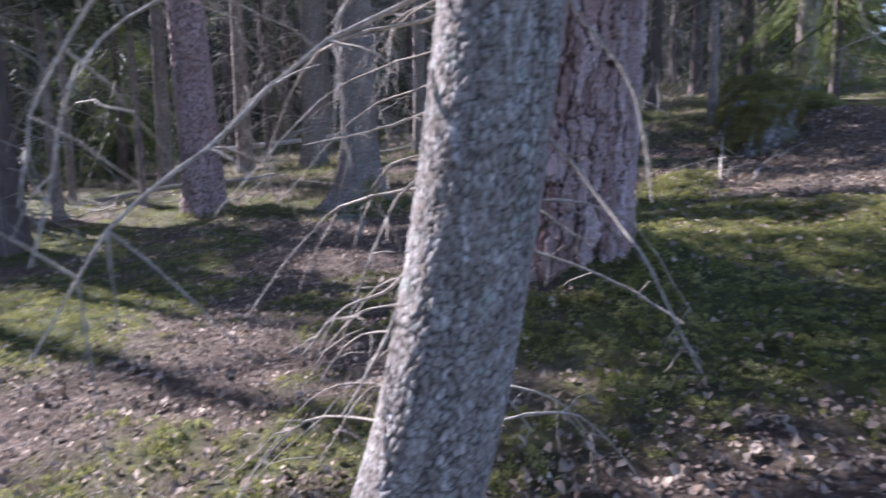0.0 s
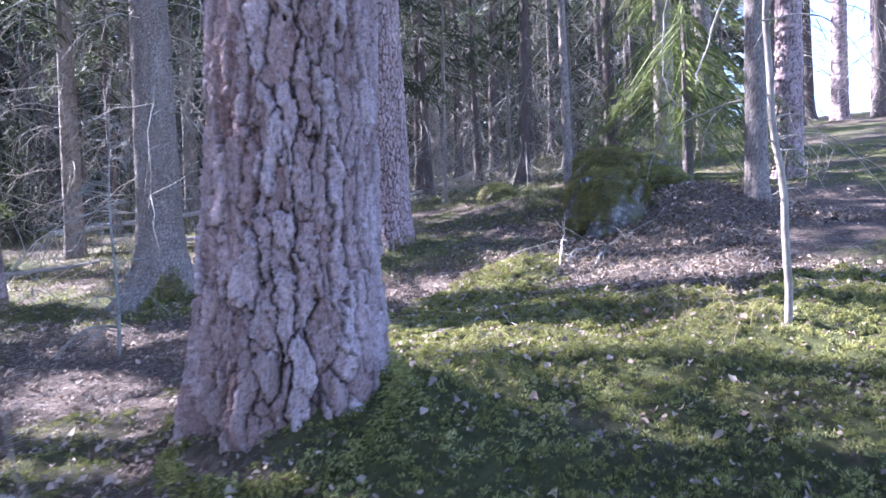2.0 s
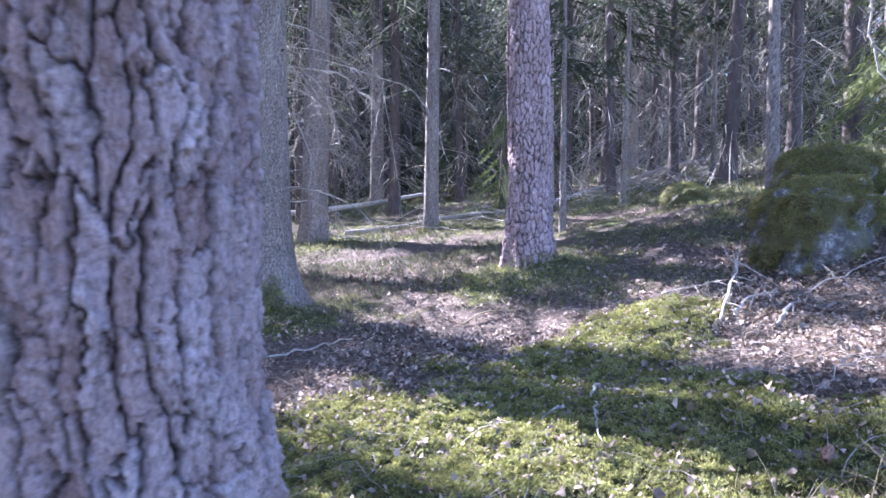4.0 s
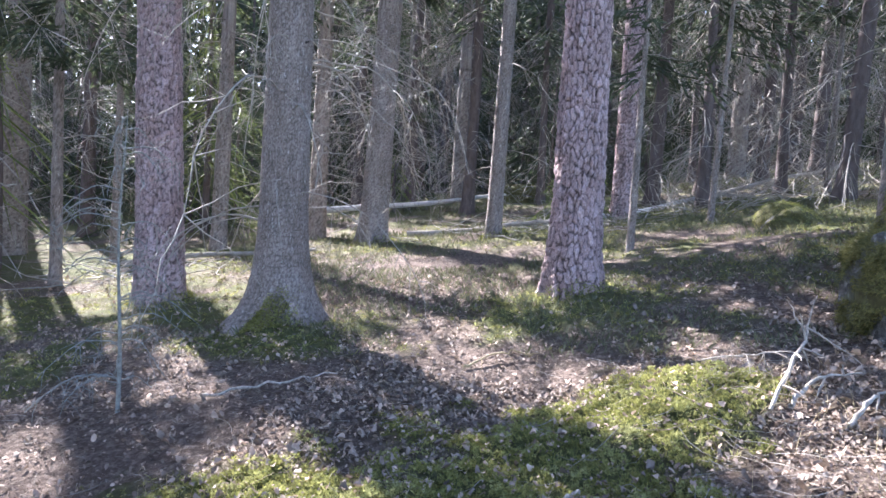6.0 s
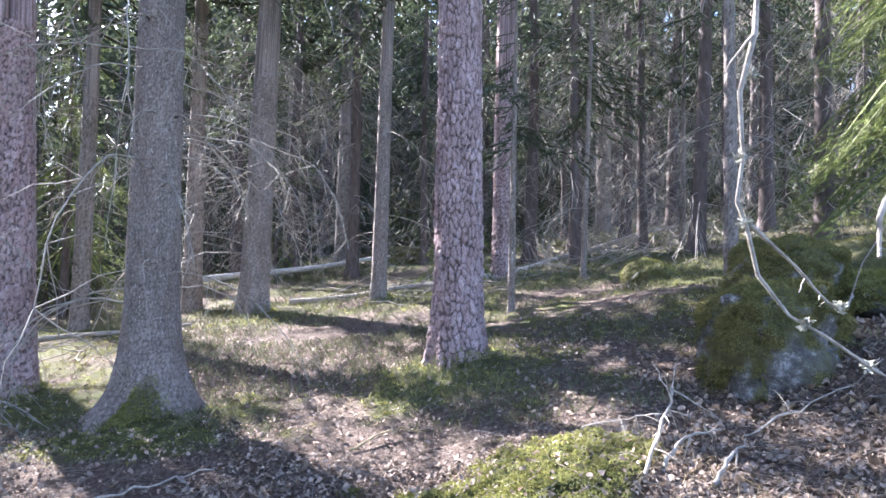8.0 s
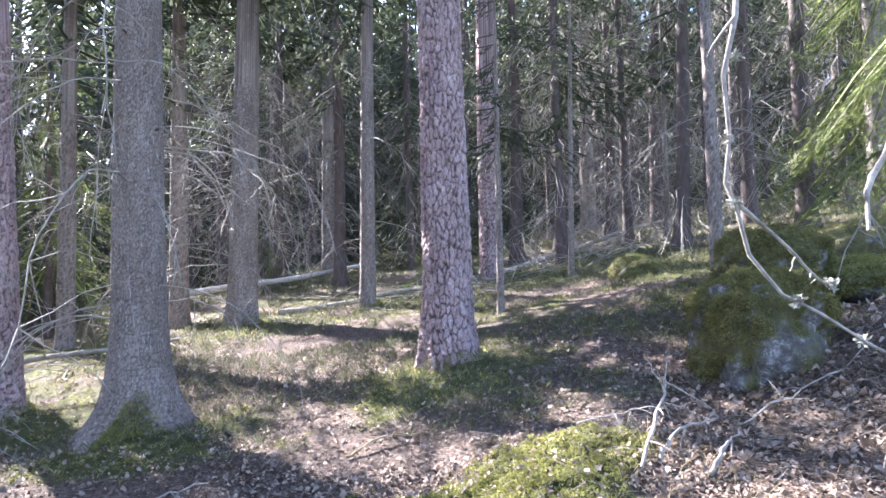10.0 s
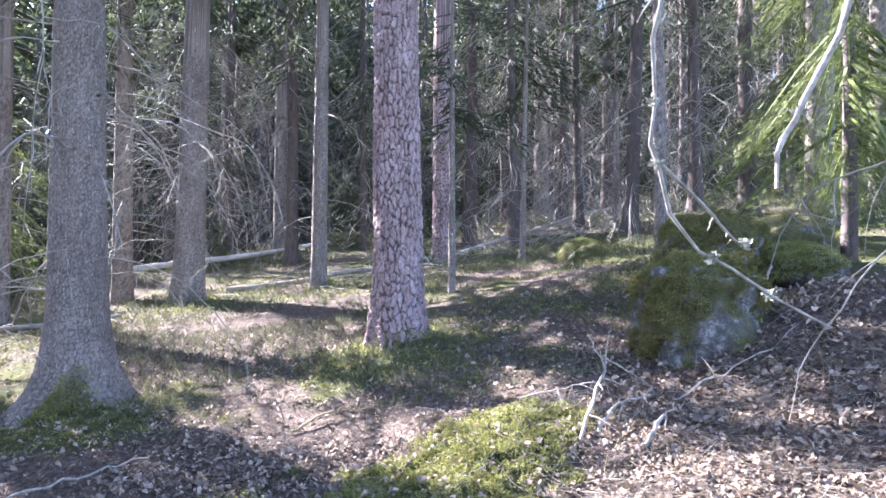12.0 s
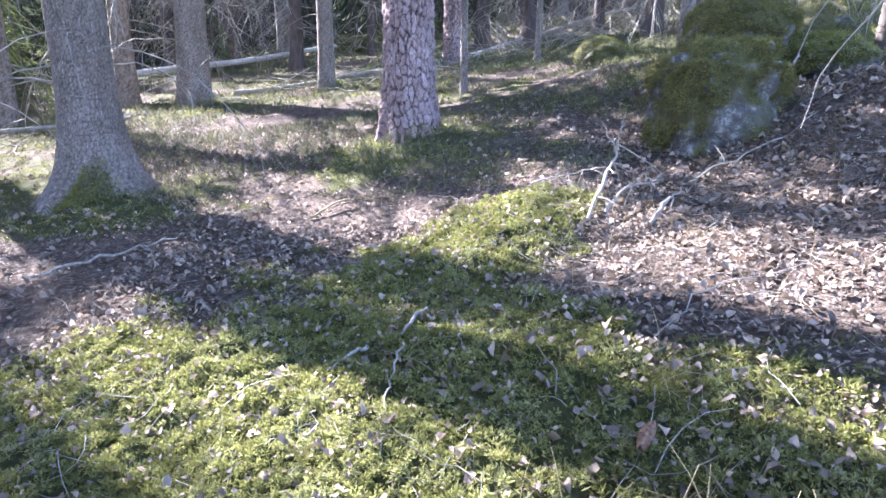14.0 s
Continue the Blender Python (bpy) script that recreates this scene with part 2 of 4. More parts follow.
def plates(th, z, ncol, ch, seed, upright=False):
    """Distance to the nearest fissure and the tone of the plate, on a trunk unrolled."""
    r = np.random.RandomState(seed).rand(128, ncol, 3)
    u, v = th / (2 * math.pi) * ncol, z / ch
    u0, v0 = u, v
    u = u0 + 0.6 * (lattice(u0 * 0.8, v0 * 1.6, seed) - 0.5) + 0.3 * (lattice(u0 * 2.6, v0 * 5, seed + 1) - 0.5) + 0.16 * (lattice(u0 * 7, v0 * 16, seed + 5) - 0.5)
    v = v0 + 0.9 * (lattice(u0 * 0.9 + 50, v0 * 0.9, seed + 2) - 0.5) + 0.25 * (lattice(u0 * 4 + 9, v0 * 9, seed + 4) - 0.5)
    i, j = np.floor(u).astype(int), np.floor(v).astype(int)
    f1, f2, tone = np.full(u.shape, 9.0), np.full(u.shape, 9.0), np.zeros(u.shape)
    u1, v1, u2, v2 = (np.zeros(u.shape) for _ in range(4))
    for di in (-1, 0, 1):
        for dj in (-1, 0, 1):
            c = r[(j + dj) % 128, (i + di) % ncol]
            pu, pv = i + di + 0.5 + 0.85 * (c[..., 0] - 0.5), j + dj + 0.5 + 0.85 * (c[..., 1] - 0.5)
            d = np.hypot(u - pu, v - pv)
            first_now, second_now = d < f1, d < f2
            tone = np.where(first_now, c[..., 2], tone)
            u2, v2 = np.where(first_now, u1, np.where(second_now, pu, u2)), np.where(first_now, v1, np.where(second_now, pv, v2))
            u1, v1 = np.where(first_now, pu, u1), np.where(first_now, pv, v1)
            f2 = np.where(first_now, f1, np.minimum(f2, d))
            f1 = np.minimum(f1, d)
    if not upright:
        return f2 - f1, tone
    across = np.abs(u2 - u1) / (np.hypot(u2 - u1, v2 - v1) + 1e-6)     # 1: a fissure up the stem, 0: a crack across it
    return (f2 - f1) / (0.18 + 0.82 * across ** 1.5), tone


def step(a, b, x):
    x = np.clip((x - a) / (b - a), 0, 1)
    return x * x * (3 - 2 * x)


def trunk(parent, x, y, d, h, lean, kind, nu, nv, flare=0.5, detail=3.2, sweep=(0.0, 0.0), seed=1):
    """A tapered trunk with root flare and real bark relief, from under the litter up to the tip."""
    z0 = float(ground_z(x, y))
    zz = np.concatenate([np.linspace(-0.3, detail, nv), np.linspace(detail, h, 12)[1:]])
    th, z = np.meshgrid(np.arange(nu) * 2 * math.pi / nu, zz)
    r = d / 2 * (1 - np.clip(z, 0, h) / h) ** 0.75 / (1 - 1.3 / h) ** 0.75 + 0.008
    k = 4 + seed % 3
    lobes = (0.55 + 0.2 * np.cos(2 * th)) * (1 if flare > 0.9 else 0) + 0.62 + (0.13 if flare > 0.9 else 0.4) * np.cos(k * th + seed) + (0.1 if flare > 0.9 else 0.18) * np.cos((k + 2) * th + 2.1 * seed)
    lobes = np.maximum(lobes, 0.55 if flare > 0.9 else 0.1)
    r = r + d / 2 * flare * np.exp(-np.clip(z + 0.05, 0, 9) / (0.16 + 0.35 * d)) * lobes
    r = r + d * 0.03 * (lattice(th * 1.2 + seed, z * 2, seed) - 0.5)
    cell, tall, deep, gap = {"pine": (0.068, 0.25, 0.04, 0.2), "spruce": (0.028, 0.045, 0.008, 0.3), "lichen": (0.023, 0.03, 0.0042, 0.3)}[kind]
    if kind == "pine" and d < 0.55:
        cell, tall, deep, gap = cell * 0.7, tall * 0.42, deep * 0.6, gap * 1.5
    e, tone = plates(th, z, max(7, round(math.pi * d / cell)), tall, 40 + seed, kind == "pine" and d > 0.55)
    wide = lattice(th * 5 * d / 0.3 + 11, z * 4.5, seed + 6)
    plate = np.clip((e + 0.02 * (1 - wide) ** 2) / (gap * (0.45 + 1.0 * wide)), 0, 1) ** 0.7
    e2, tone2 = plates(th, z + 9, max(9, round(math.pi * d / cell * 1.9)), tall * 0.45, 70 + seed)
    fine = lattice(th * 40 * d + 7, z * 60, seed + 3)
    rough = 0.5 * fine + 0.5 * lattice(th * 90 * d + 3, z * 130, seed + 9)
    r = r + deep * (plate - 1) + deep * 0.45 * (tone - 0.5) + deep * 0.7 * np.clip(e2 / 0.06, 0, 1) * (tone2 - 0.3) + deep * 0.5 * (rough - 0.5)
    bow = np.exp(-np.clip(z, -0.3, 9) / 0.5)              # the foot sweeps away from the stem's line
    cx = x + lean[0] * z + sweep[0] * bow
    cy = y + lean[1] * z + sweep[1] * bow
    v = np.stack([cx + r * np.cos(th), cy + r * np.sin(th), z0 + z], -1)
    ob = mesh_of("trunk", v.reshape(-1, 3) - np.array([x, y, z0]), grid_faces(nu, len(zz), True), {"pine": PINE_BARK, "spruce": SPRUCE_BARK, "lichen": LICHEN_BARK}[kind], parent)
    # low in fissures and along flake edges: there the painted colour darkens
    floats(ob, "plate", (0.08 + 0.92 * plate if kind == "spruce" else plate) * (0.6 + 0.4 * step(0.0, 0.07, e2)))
    even = 0.5 if d < 0.55 else 0.0
    floats(ob, "tone", np.clip((0.65 * tone + 0.35 * tone2) * (1 - even) + 0.5 * even, 0, 1))
    return ob


def stand(name, x, y):
    ob = new(name)
    ob.location = (x, y, float(ground_z(x, y)))
    return ob


# openings in the canopy, by where their light falls: x, y, half length along the light, half width
SUNNY = ((2.55, 6.8, 0.65, 0.4), (1.25, 7.85, 0.6, 0.3), (0.75, 8.25, 0.5, 0.28), (1.6, 7.45, 0.45, 0.24), (-3.9, 11.2, 1.1, 0.7), (-3.2, 10.5, 0.9, 0.55), (-0.6, 10.0, 0.8, 0.35), (0.2, 10.0, 0.8, 0.35), (0.1, 13.1, 0.6, 0.45), (3.5, 6.1, 0.6, 0.33),
         (3.7, 5.7, 0.45, 0.28), (0.9, 5.3, 0.65, 0.36), (1.5, 5.0, 0.55, 0.3), (0.5, 5.65, 0.3, 0.2), (-2.5, 3.7, 1.2, 0.8), (-1.5, 2.8, 1.0, 0.55), (-2.8, 4.8, 0.9, 0.5), (-1.3, 3.9, 0.6, 0.35), (-4.6, 9.5, 1.0, 0.6), (3.1, 3.8, 0.5, 0.33), (2.6, 3.9, 0.4, 0.26),
         (-1.3, 7.5, 0.35, 0.22), (-0.9, 5.6, 0.4, 0.3), (-5.2, 9.0, 0.9, 0.6), (2.5, 5.0, 0.3, 0.14), (1.9, 5.2, 0.3, 0.2), (1.0, 9.6, 0.5, 0.25), (0.9, 0.95, 1.0, 0.36), (-1.5, 2.3, 0.8, 0.3), (-0.9, 2.9, 0.5, 0.25), (3.6, 3.6, 0.6, 0.25), (-6.5, 10.0, 2.0, 1.3), (-8.5, 12.0, 2.0, 1.3))


def sunlit(c):
    """True for points that would shade one of the sunny openings on the floor."""
    s = np.array(TO_SUN)
    p = c - s * ((c[:, 2] - 0.8) / s[2])[:, None]
    for _ in range(2):
        p = c - s * ((c[:, 2] - lie(p[:, 0], p[:, 1])) / s[2])[:, None]
    hit = np.zeros(len(c), bool)
    for x, y, a, b in SUNNY:
        dx, dy = p[:, 0] - x, p[:, 1] - y
        u, w = dx * 0.82 - dy * 0.57, dx * 0.57 + dy * 0.82
        hit |= (u / (a * 1.25)) ** 2 + (w / (b * 1.25)) ** 2 < 1
    return hit


def crown_parts(rng, base, top, spread, count, per, size, droop=0.45):
    """Branches of a spruce: lines for the wood, and centres, axes, sides and sizes for the needle sprays."""
    lines, C, A, S, L = [], [], [], [], []
    for k in range(count):
        f = (k + rng.rand()) / count
        z = base + (top - base) * f ** 1.1
        a = rng.rand() * 2 * math.pi
        ln = spread * (1 - f) ** 0.8 * rng.uniform(0.65, 1.15) + 0.2
        t = np.linspace(0, 1, 6)[:, None]
        out = np.array([math.cos(a), math.sin(a), 0])
        p = np.array([0, 0, z]) + out * ln * t + np.array([0, 0, 1]) * (-droop * ln * (t ** 1.4) + 0.22 * ln * t ** 3)
        lines.append((p, ln))
        n = max(4, int(per * ln / spread))
        q = rng.rand(n) ** 0.7
        i = np.clip((q * 5).astype(int), 0, 4)
        pos = p[i] + (p[i + 1] - p[i]) * (q * 5 - i)[:, None]
        side = np.array([-out[1], out[0], 0])
        sway = rng.uniform(-1, 1, n)[:, None]
        ax = unit(out * rng.uniform(0.2, 0.9, (n, 1)) + side * sway + np.array([0, 0, -1]) * rng.uniform(0.15, 0.9, (n, 1)))
        ls = size * rng.uniform(0.6, 1.4, n) * (0.5 + 0.5 * (1 - f))
        fan = side * (rng.uniform(-1, 1, n) * q * 0.24 * ln)[:, None] - np.array([0, 0, 1]) * (rng.rand(n) ** 2 * 0.16 * ln)[:, None]
        C.append(pos + fan + ax * (ls * 0.45)[:, None])
        A.append(ax)
        S.append(unit(np.cross(ax, rng.normal(size=(n, 3)))))
        L.append(ls)
    return lines, np.concatenate(C), np.concatenate(A), np.concatenate(S), np.concatenate(L)


def crown(parent, seed, base, top, spread, count=70, per=55, size=0.34, material=None, width=0.14, let_sun=True, feather=3, droop=0.45):
    rng = np.random.RandomState(seed)
    lines, c, a, s, ln = crown_parts(rng, base, top, spread, count, per, size, droop)
    heap = Heap()
    origin = np.array(parent.location)
    keep = ~sunlit(c + origin) if let_sun else np.ones(len(c), bool)
    c, a, s, ln = c[keep], a[keep], s[keep], ln[keep]
    for k in range(feather):
        j = rng.uniform(-0.3, 0.3, (len(c), 1))
        ax = unit(a + s * rng.uniform(-0.8, 0.8, (len(c), 1)))
        full = np.where(c[:, 2] > 6.5, 3.0, 1.0)        # needles this high are widened threefold, to block more sun
        heap.blades(c + a * j * ln[:, None], ax, unit(np.cross(ax, s + rng.normal(size=s.shape) * 0.6)), ln * rng.uniform(0.5, 0.9, len(c)), ln * width * full * rng.uniform(0.5, 1.2, len(c)))
    for p, l in lines:
        heap.tube(p[[0, 2, 5]], (0.012 * l + 0.004, 0.009 * l + 0.003, 0.003), 3)
    return heap.done("crown", material or NEEDLES, parent, False)


def dead_branch(parent, pts, r, seed, twigs=5, material=None, sides=5, spread=0.35, wild=0.005, split=False):
    """A dry branch through a few points, with finer twigs."""
    rng = np.random.RandomState(seed)
    heap = Heap()
    p = curve(pts, 14)
    ln = np.linalg.norm(np.diff(p, axis=0), axis=1).sum()
    p[1:] += rng.normal(size=(13, 3)) * ln * wild
    heap.tube(p, np.linspace(r, r * 0.35, 14) * rng.uniform(0.78, 1.25, 14), sides)
    whole = heap.done("dead_branch", material or DEAD_WOOD, parent) if split else None
    for k in range(twigs):
        heap = Heap() if split else heap
        i = rng.randint(3, 13)
        d = unit(p[i] - p[i - 1] + rng.normal(size=3) * 0.55 + np.array([0, 0, -0.25]))
        m = ln * spread * rng.uniform(0.3, 1.0)
        t = np.linspace(0, 1, 5)[:, None]
        q = p[i] + d * m * t + np.array([0, 0, -0.18]) * m * t ** 2 + rng.normal(size=(5, 3)) * m * 0.02
        q[0] = p[i]
        heap.tube(q, np.linspace(r * 0.5, r * 0.16, 5), 4)
        if split:
            heap.done("twig", material or DEAD_WOOD, whole)
    return whole or heap.done("dead_branch", material or DEAD_WOOD, parent)


def twig_tangle(parent, seed, d, low, high, count, reach, twigs=7):
    """The tangle of thin dry twigs on a far spruce's lower trunk."""
    rng = np.random.RandomState(seed)
    heap = Heap()
    C, A, L = [], [], []
    for k in range(count):
        z, a, ln = rng.uniform(low, high), rng.rand() * 2 * math.pi, reach * rng.uniform(0.4, 1.1)
        out = np.array([math.cos(a), math.sin(a), 0])
        t = np.linspace(0, 1, 4)[:, None]
        p = np.array([0, 0, z]) + out * (d * 0.4 + ln * t) + np.array([0, 0, -1]) * ln * (0.25 * t + 0.45 * t ** 2) + rng.normal(size=(4, 3)) * 0.04 * ln
        heap.tube(p, np.linspace(0.01, 0.004, 4), 3)
        for m in range(twigs):
            ax = unit(out * 0.4 + rng.normal(size=3) * 0.6 + np.array([0, 0, -0.8]))
            l = ln * rng.uniform(0.2, 0.6)
            C.append(p[rng.randint(1, 4)] + ax * l * 0.5)
            A.append(ax)
            L.append(l)
    C, A, L = np.array(C), np.array(A), np.array(L)
    heap.blades(C, A, unit(np.cross(A, rng.normal(size=A.shape))), L, np.full(len(L), 0.012))
    return tagged(heap.done("twig_tangle", GREY_TWIG, parent, False), kind="stuff")


def droop_branch(parent, seed, z, az, ln, d, r=0.01, twigs=6, material=None, split=False):
    """One dry branch of a spruce that hangs from its trunk."""
    rng = np.random.RandomState(seed)
    out = np.array([math.cos(az), math.sin(az), 0])
    side = np.array([-out[1], out[0], 0]) * rng.uniform(-0.3, 0.3)
    pts = [out * d * 0.42 + np.array([0, 0, z]), out * (d / 2 + ln * 0.4) + side * ln * 0.3 + np.array([0, 0, z - ln * rng.uniform(0.0, 0.15)]),
           out * (d / 2 + ln * 0.75) + side * ln + np.array([0, 0, z - ln * rng.uniform(0.25, 0.45)]), out * (d / 2 + ln * 0.9) + side * ln * 1.4 + np.array([0, 0, z - ln * rng.uniform(0.6, 0.9)])]
    return dead_branch(parent, pts, r, seed, twigs, material or GREY_TWIG, 5, 0.35, 0.005, split)


# the trees along the walk: x, y, thickness, lean, height
near_spruce = stand("leaning_spruce", 0.007, 1.57)
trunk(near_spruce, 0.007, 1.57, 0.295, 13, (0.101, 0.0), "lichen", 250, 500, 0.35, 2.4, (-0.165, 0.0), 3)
tagged(near_spruce, "lichen-covered grey spruce trunk with dry bare branches", "tree")
crown(near_spruce, 301, 4.5, 13, 1.6)

near_pine = stand("pine_tree", 0.735, 3.7)
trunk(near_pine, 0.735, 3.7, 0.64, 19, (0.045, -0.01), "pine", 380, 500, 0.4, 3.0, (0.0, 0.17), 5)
tagged(near_pine, "thick pine trunk with deeply cracked grey-brown bark plates", "tree")
crown(near_pine, 302, 9.5, 19, 2.6, 60, 60, 0.4)

TREES = (  # name, label, x, y, thickness, height, lean, bark, sides, rows, flare, dead branches
    ("spruce_tree", "grey spruce with a flared mossy foot and dry branches", -1.09, 8.42, 0.42, 17, (-0.004, 0.0), "spruce", 180, 380, 1.25, 40),
    ("pine_tree", "pine trunk with reddish flaky bark rising from moss", 1.55, 9.28, 0.43, 18, (-0.014, 0.0), "pine", 200, 360, 0.4, 0),
    ("pine_tree", "tall pine trunk with furrowed purple-grey bark", -3.55, 9.48, 0.53, 19, (-0.04, 0.0), "pine", 110, 240, 0.35, 0),
    ("spruce_tree", "grey spruce trunk with drooping dry branches", -2.8, 13.9, 0.47, 17, (0.025, 0.0), "spruce", 90, 220, 0.5, 40),
    ("spruce_tree", "slender pale spruce trunk with small knots", -0.5, 13.9, 0.24, 14, (0.01, 0.0), "spruce", 60, 200, 0.6, 6),
    ("pine_tree", "pine trunk in the shade behind fallen logs", 1.5, 15.9, 0.42, 18, (-0.005, 0.0), "pine", 70, 200, 0.3, 0),
    ("spruce_tree", "dark spruce trunk in deep shade", -4.6, 14.9, 0.34, 16, (0.0, 0.0), "spruce", 40, 120, 0.3, 40),
    ("spruce_tree", "thin grey spruce among dry twigs", -5.76, 13.27, 0.27, 14, (0.01, 0.0), "spruce", 40, 120, 0.4, 44),
    ("spruce_tree", "dark spruce trunk at the sunny edge", -10.3, 12.5, 0.5, 17, (0.03, 0.0), "spruce", 40, 120, 0.4, 8),
    ("spruce_tree", "thin spruce with dry side branches", -6.2, 10.2, 0.14, 9, (-0.01, 0.0), "spruce", 24, 100, 0.4, 26),
    ("spruce_tree", "dim spruce trunk deep in the forest", -4.1, 22.6, 0.42, 18, (0.0, 0.0), "spruce", 32, 90, 0.3, 6),
    ("spruce_tree", "dim spruce trunk deep in the forest", -6.3, 23.6, 0.4, 18, (0.0, 0.0), "spruce", 32, 90, 0.3, 6),
    ("spruce_tree", "spruce trunk on the rising slope", 4.1, 24.0, 0.46, 17, (-0.01, 0.0), "spruce", 32, 90, 0.3, 10),
    ("spruce_tree", "spruce with drooping branches on the slope", 7.6, 13.6, 0.4, 15, (0.0, 0.0), "spruce", 40, 110, 0.5, 8),
    ("spruce_tree", "spruce trunk near the bright hilltop", 9.6, 15.4, 0.4, 16, (0.0, 0.0), "spruce", 32, 100, 0.4, 6),
    ("pine_tree", "pine trunk standing up the slope", 7.7, 9.95, 0.36, 17, (0.02, 0.0), "pine", 60, 180, 0.3, 0),
    ("spruce_tree", "dark slender spruce with bare drooping twigs", 5.4, 7.4, 0.2, 12, (0.01, 0.0), "spruce", 50, 180, 0.4, 14),
    ("pine_tree", "pine on the hill against the bright sky", 17.3, 20.2, 0.5, 17, (0.01, 0.0), "pine", 32, 90, 0.3, 0),
    ("pine_tree", "pine on the hill against the bright sky", 19.4, 21.0, 0.28, 16, (0.0, 0.0), "pine", 24, 80, 0.3, 0),
    ("pine_tree", "pine on the hill against the bright sky", 20.2, 19.6, 0.45, 17, (0.01, 0.0), "pine", 32, 90, 0.3, 0),
)


def foot_moss(tree, d, reach, n, seed, flare=0.4, a0=0.0, a1=6.283):
    """Uneven tufts of moss that climb the foot of a trunk."""
    r = np.random.RandomState(seed)
    a = r.uniform(a0, a1, n)
    h = r.rand(n) ** 1.4 * reach * (0.15 + 1.2 * lattice(a * 2.2, a * 0 + seed, seed))
    rad = d / 2 * (1 + flare * np.exp(-np.clip(h, 0, 9) / (0.16 + 0.35 * d)) * 0.8) + 0.01 + r.rand(n) * 0.1 * np.exp(-h / 0.06)
    out = np.stack([np.cos(a), np.sin(a), np.full(n, 0.3)], -1)
    hp = Heap()
    for j in range(5):
        ax = unit(out + r.normal(size=out.shape) * 0.6)
        gz = ground_z(tree.location.x + rad * np.cos(a), tree.location.y + rad * np.sin(a)) - tree.location.z
        hp.blades(np.stack([rad * np.cos(a), rad * np.sin(a), gz + h], -1) + r.normal(size=(n, 3)) * 0.012, ax, unit(np.cross(ax, r.normal(size=ax.shape))), r.uniform(0.015, 0.035, n), r.uniform(0.005, 0.011, n))
    return tagged(hp.done("moss", MOSS, tree, False), "green moss", kind="stuff")


foot_moss(near_pine, 0.66, 0.09, 1400, 3, 0.4)
rng = np.random.RandomState(5)
for k, (name, label, x, y, d, h, lean, kind, nu, nv, flare, dead) in enumerate(TREES):
    tree = stand(name, x, y)
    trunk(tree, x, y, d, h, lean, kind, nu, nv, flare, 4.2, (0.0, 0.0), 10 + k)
    tagged(tree, label, "tree")
    if k == 0:
        foot_moss(tree, d, 0.34, 1600, 9, flare, 4.3, 6.0)
    elif k < 5:
        foot_moss(tree, d, 0.12, 500, 10 + k, flare)
    # three crowns made broader and denser, to shade the litter beside the boulder
    broad = k in (3, 6, 7)
    crown(tree, 400 + k, h * (0.5 if kind == "pine" else 0.38), h, 2.8 if broad else min(2.4, 1.1 + d * 2.2), 90 if broad else 60, 60, 0.27, None, 0.15 if broad else 0.12)
    for j in range(dead):
        z = rng.uniform(1.0, 5.6)
        droop_branch(tree, 1000 + 60 * k + j, z, rng.rand() * 2 * math.pi, rng.uniform(0.6, 2.1), d, rng.uniform(0.005, 0.011), 10, None, k in (0, 3, 7))
    if kind == "spruce" and d > 0.2:
        for j in range(14):                       # dark stubs of lost branches
            z, a = rng.uniform(0.6, 4.4), rng.rand() * 2 * math.pi
            o = np.array([math.cos(a), math.sin(a), 0.25])
            c = np.array([lean[0] * z, lean[1] * z, z])
            rr = d / 2 * (1 - z / h) ** 0.75 + 0.008
            hp = Heap()
            hp.tube([c + o * rr * 0.9, c + o * (rr + 0.012), c + o * (rr + rng.uniform(0.015, 0.05))], (0.013, 0.012, 0.006), 6)
            hp.done("knot", KNOT, tree)

# thin saplings
for k, (x, y, d, h, lean) in enumerate(((1.9, 11.9, 0.07, 5, (0.0, 0.0)), (2.97, 14.2, 0.075, 6, (0.02, 0.0)), (5.2, 17.4, 0.1, 7, (0.0, 0.0)), (4.26, 10.2, 0.115, 8, (-0.012, 0.0)), (-7.0, 12.0, 0.12, 8, (0.01, 0)), (-5.0, 10.6, 0.09, 7, (-0.01, 0)))):
    sap = stand("sapling", x, y)
    trunk(sap, x, y, d, h, lean, "spruce", 24, 140, 0.3, 3.5, (0.0, 0.0), 60 + k)
    crown(sap, 600 + k, h * 0.45, h, 0.8, 30, 24, 0.22)
    tagged(sap, "thin bare sapling with grey bark", "tree")
    for j in range(5):
        droop_branch(sap, 2000 + 10 * k + j, rng.uniform(0.8, h * 0.6), rng.rand() * 6.28, rng.uniform(0.3, 0.8), d, 0.005, 4)

# the forest behind: four kinds of spruce and two of undergrowth, repeated
KINDS = ((15, 0.3, 4.4, 1.8), (17, 0.4, 5.6, 2.1), (13, 0.22, 3.6, 1.4), (16, 0.34, 6.2, 1.9), (5.5, 0.11, 0.3, 1.4), (4.0, 0.08, 0.25, 1.1))   # height, thickness, foot of the crown, reach


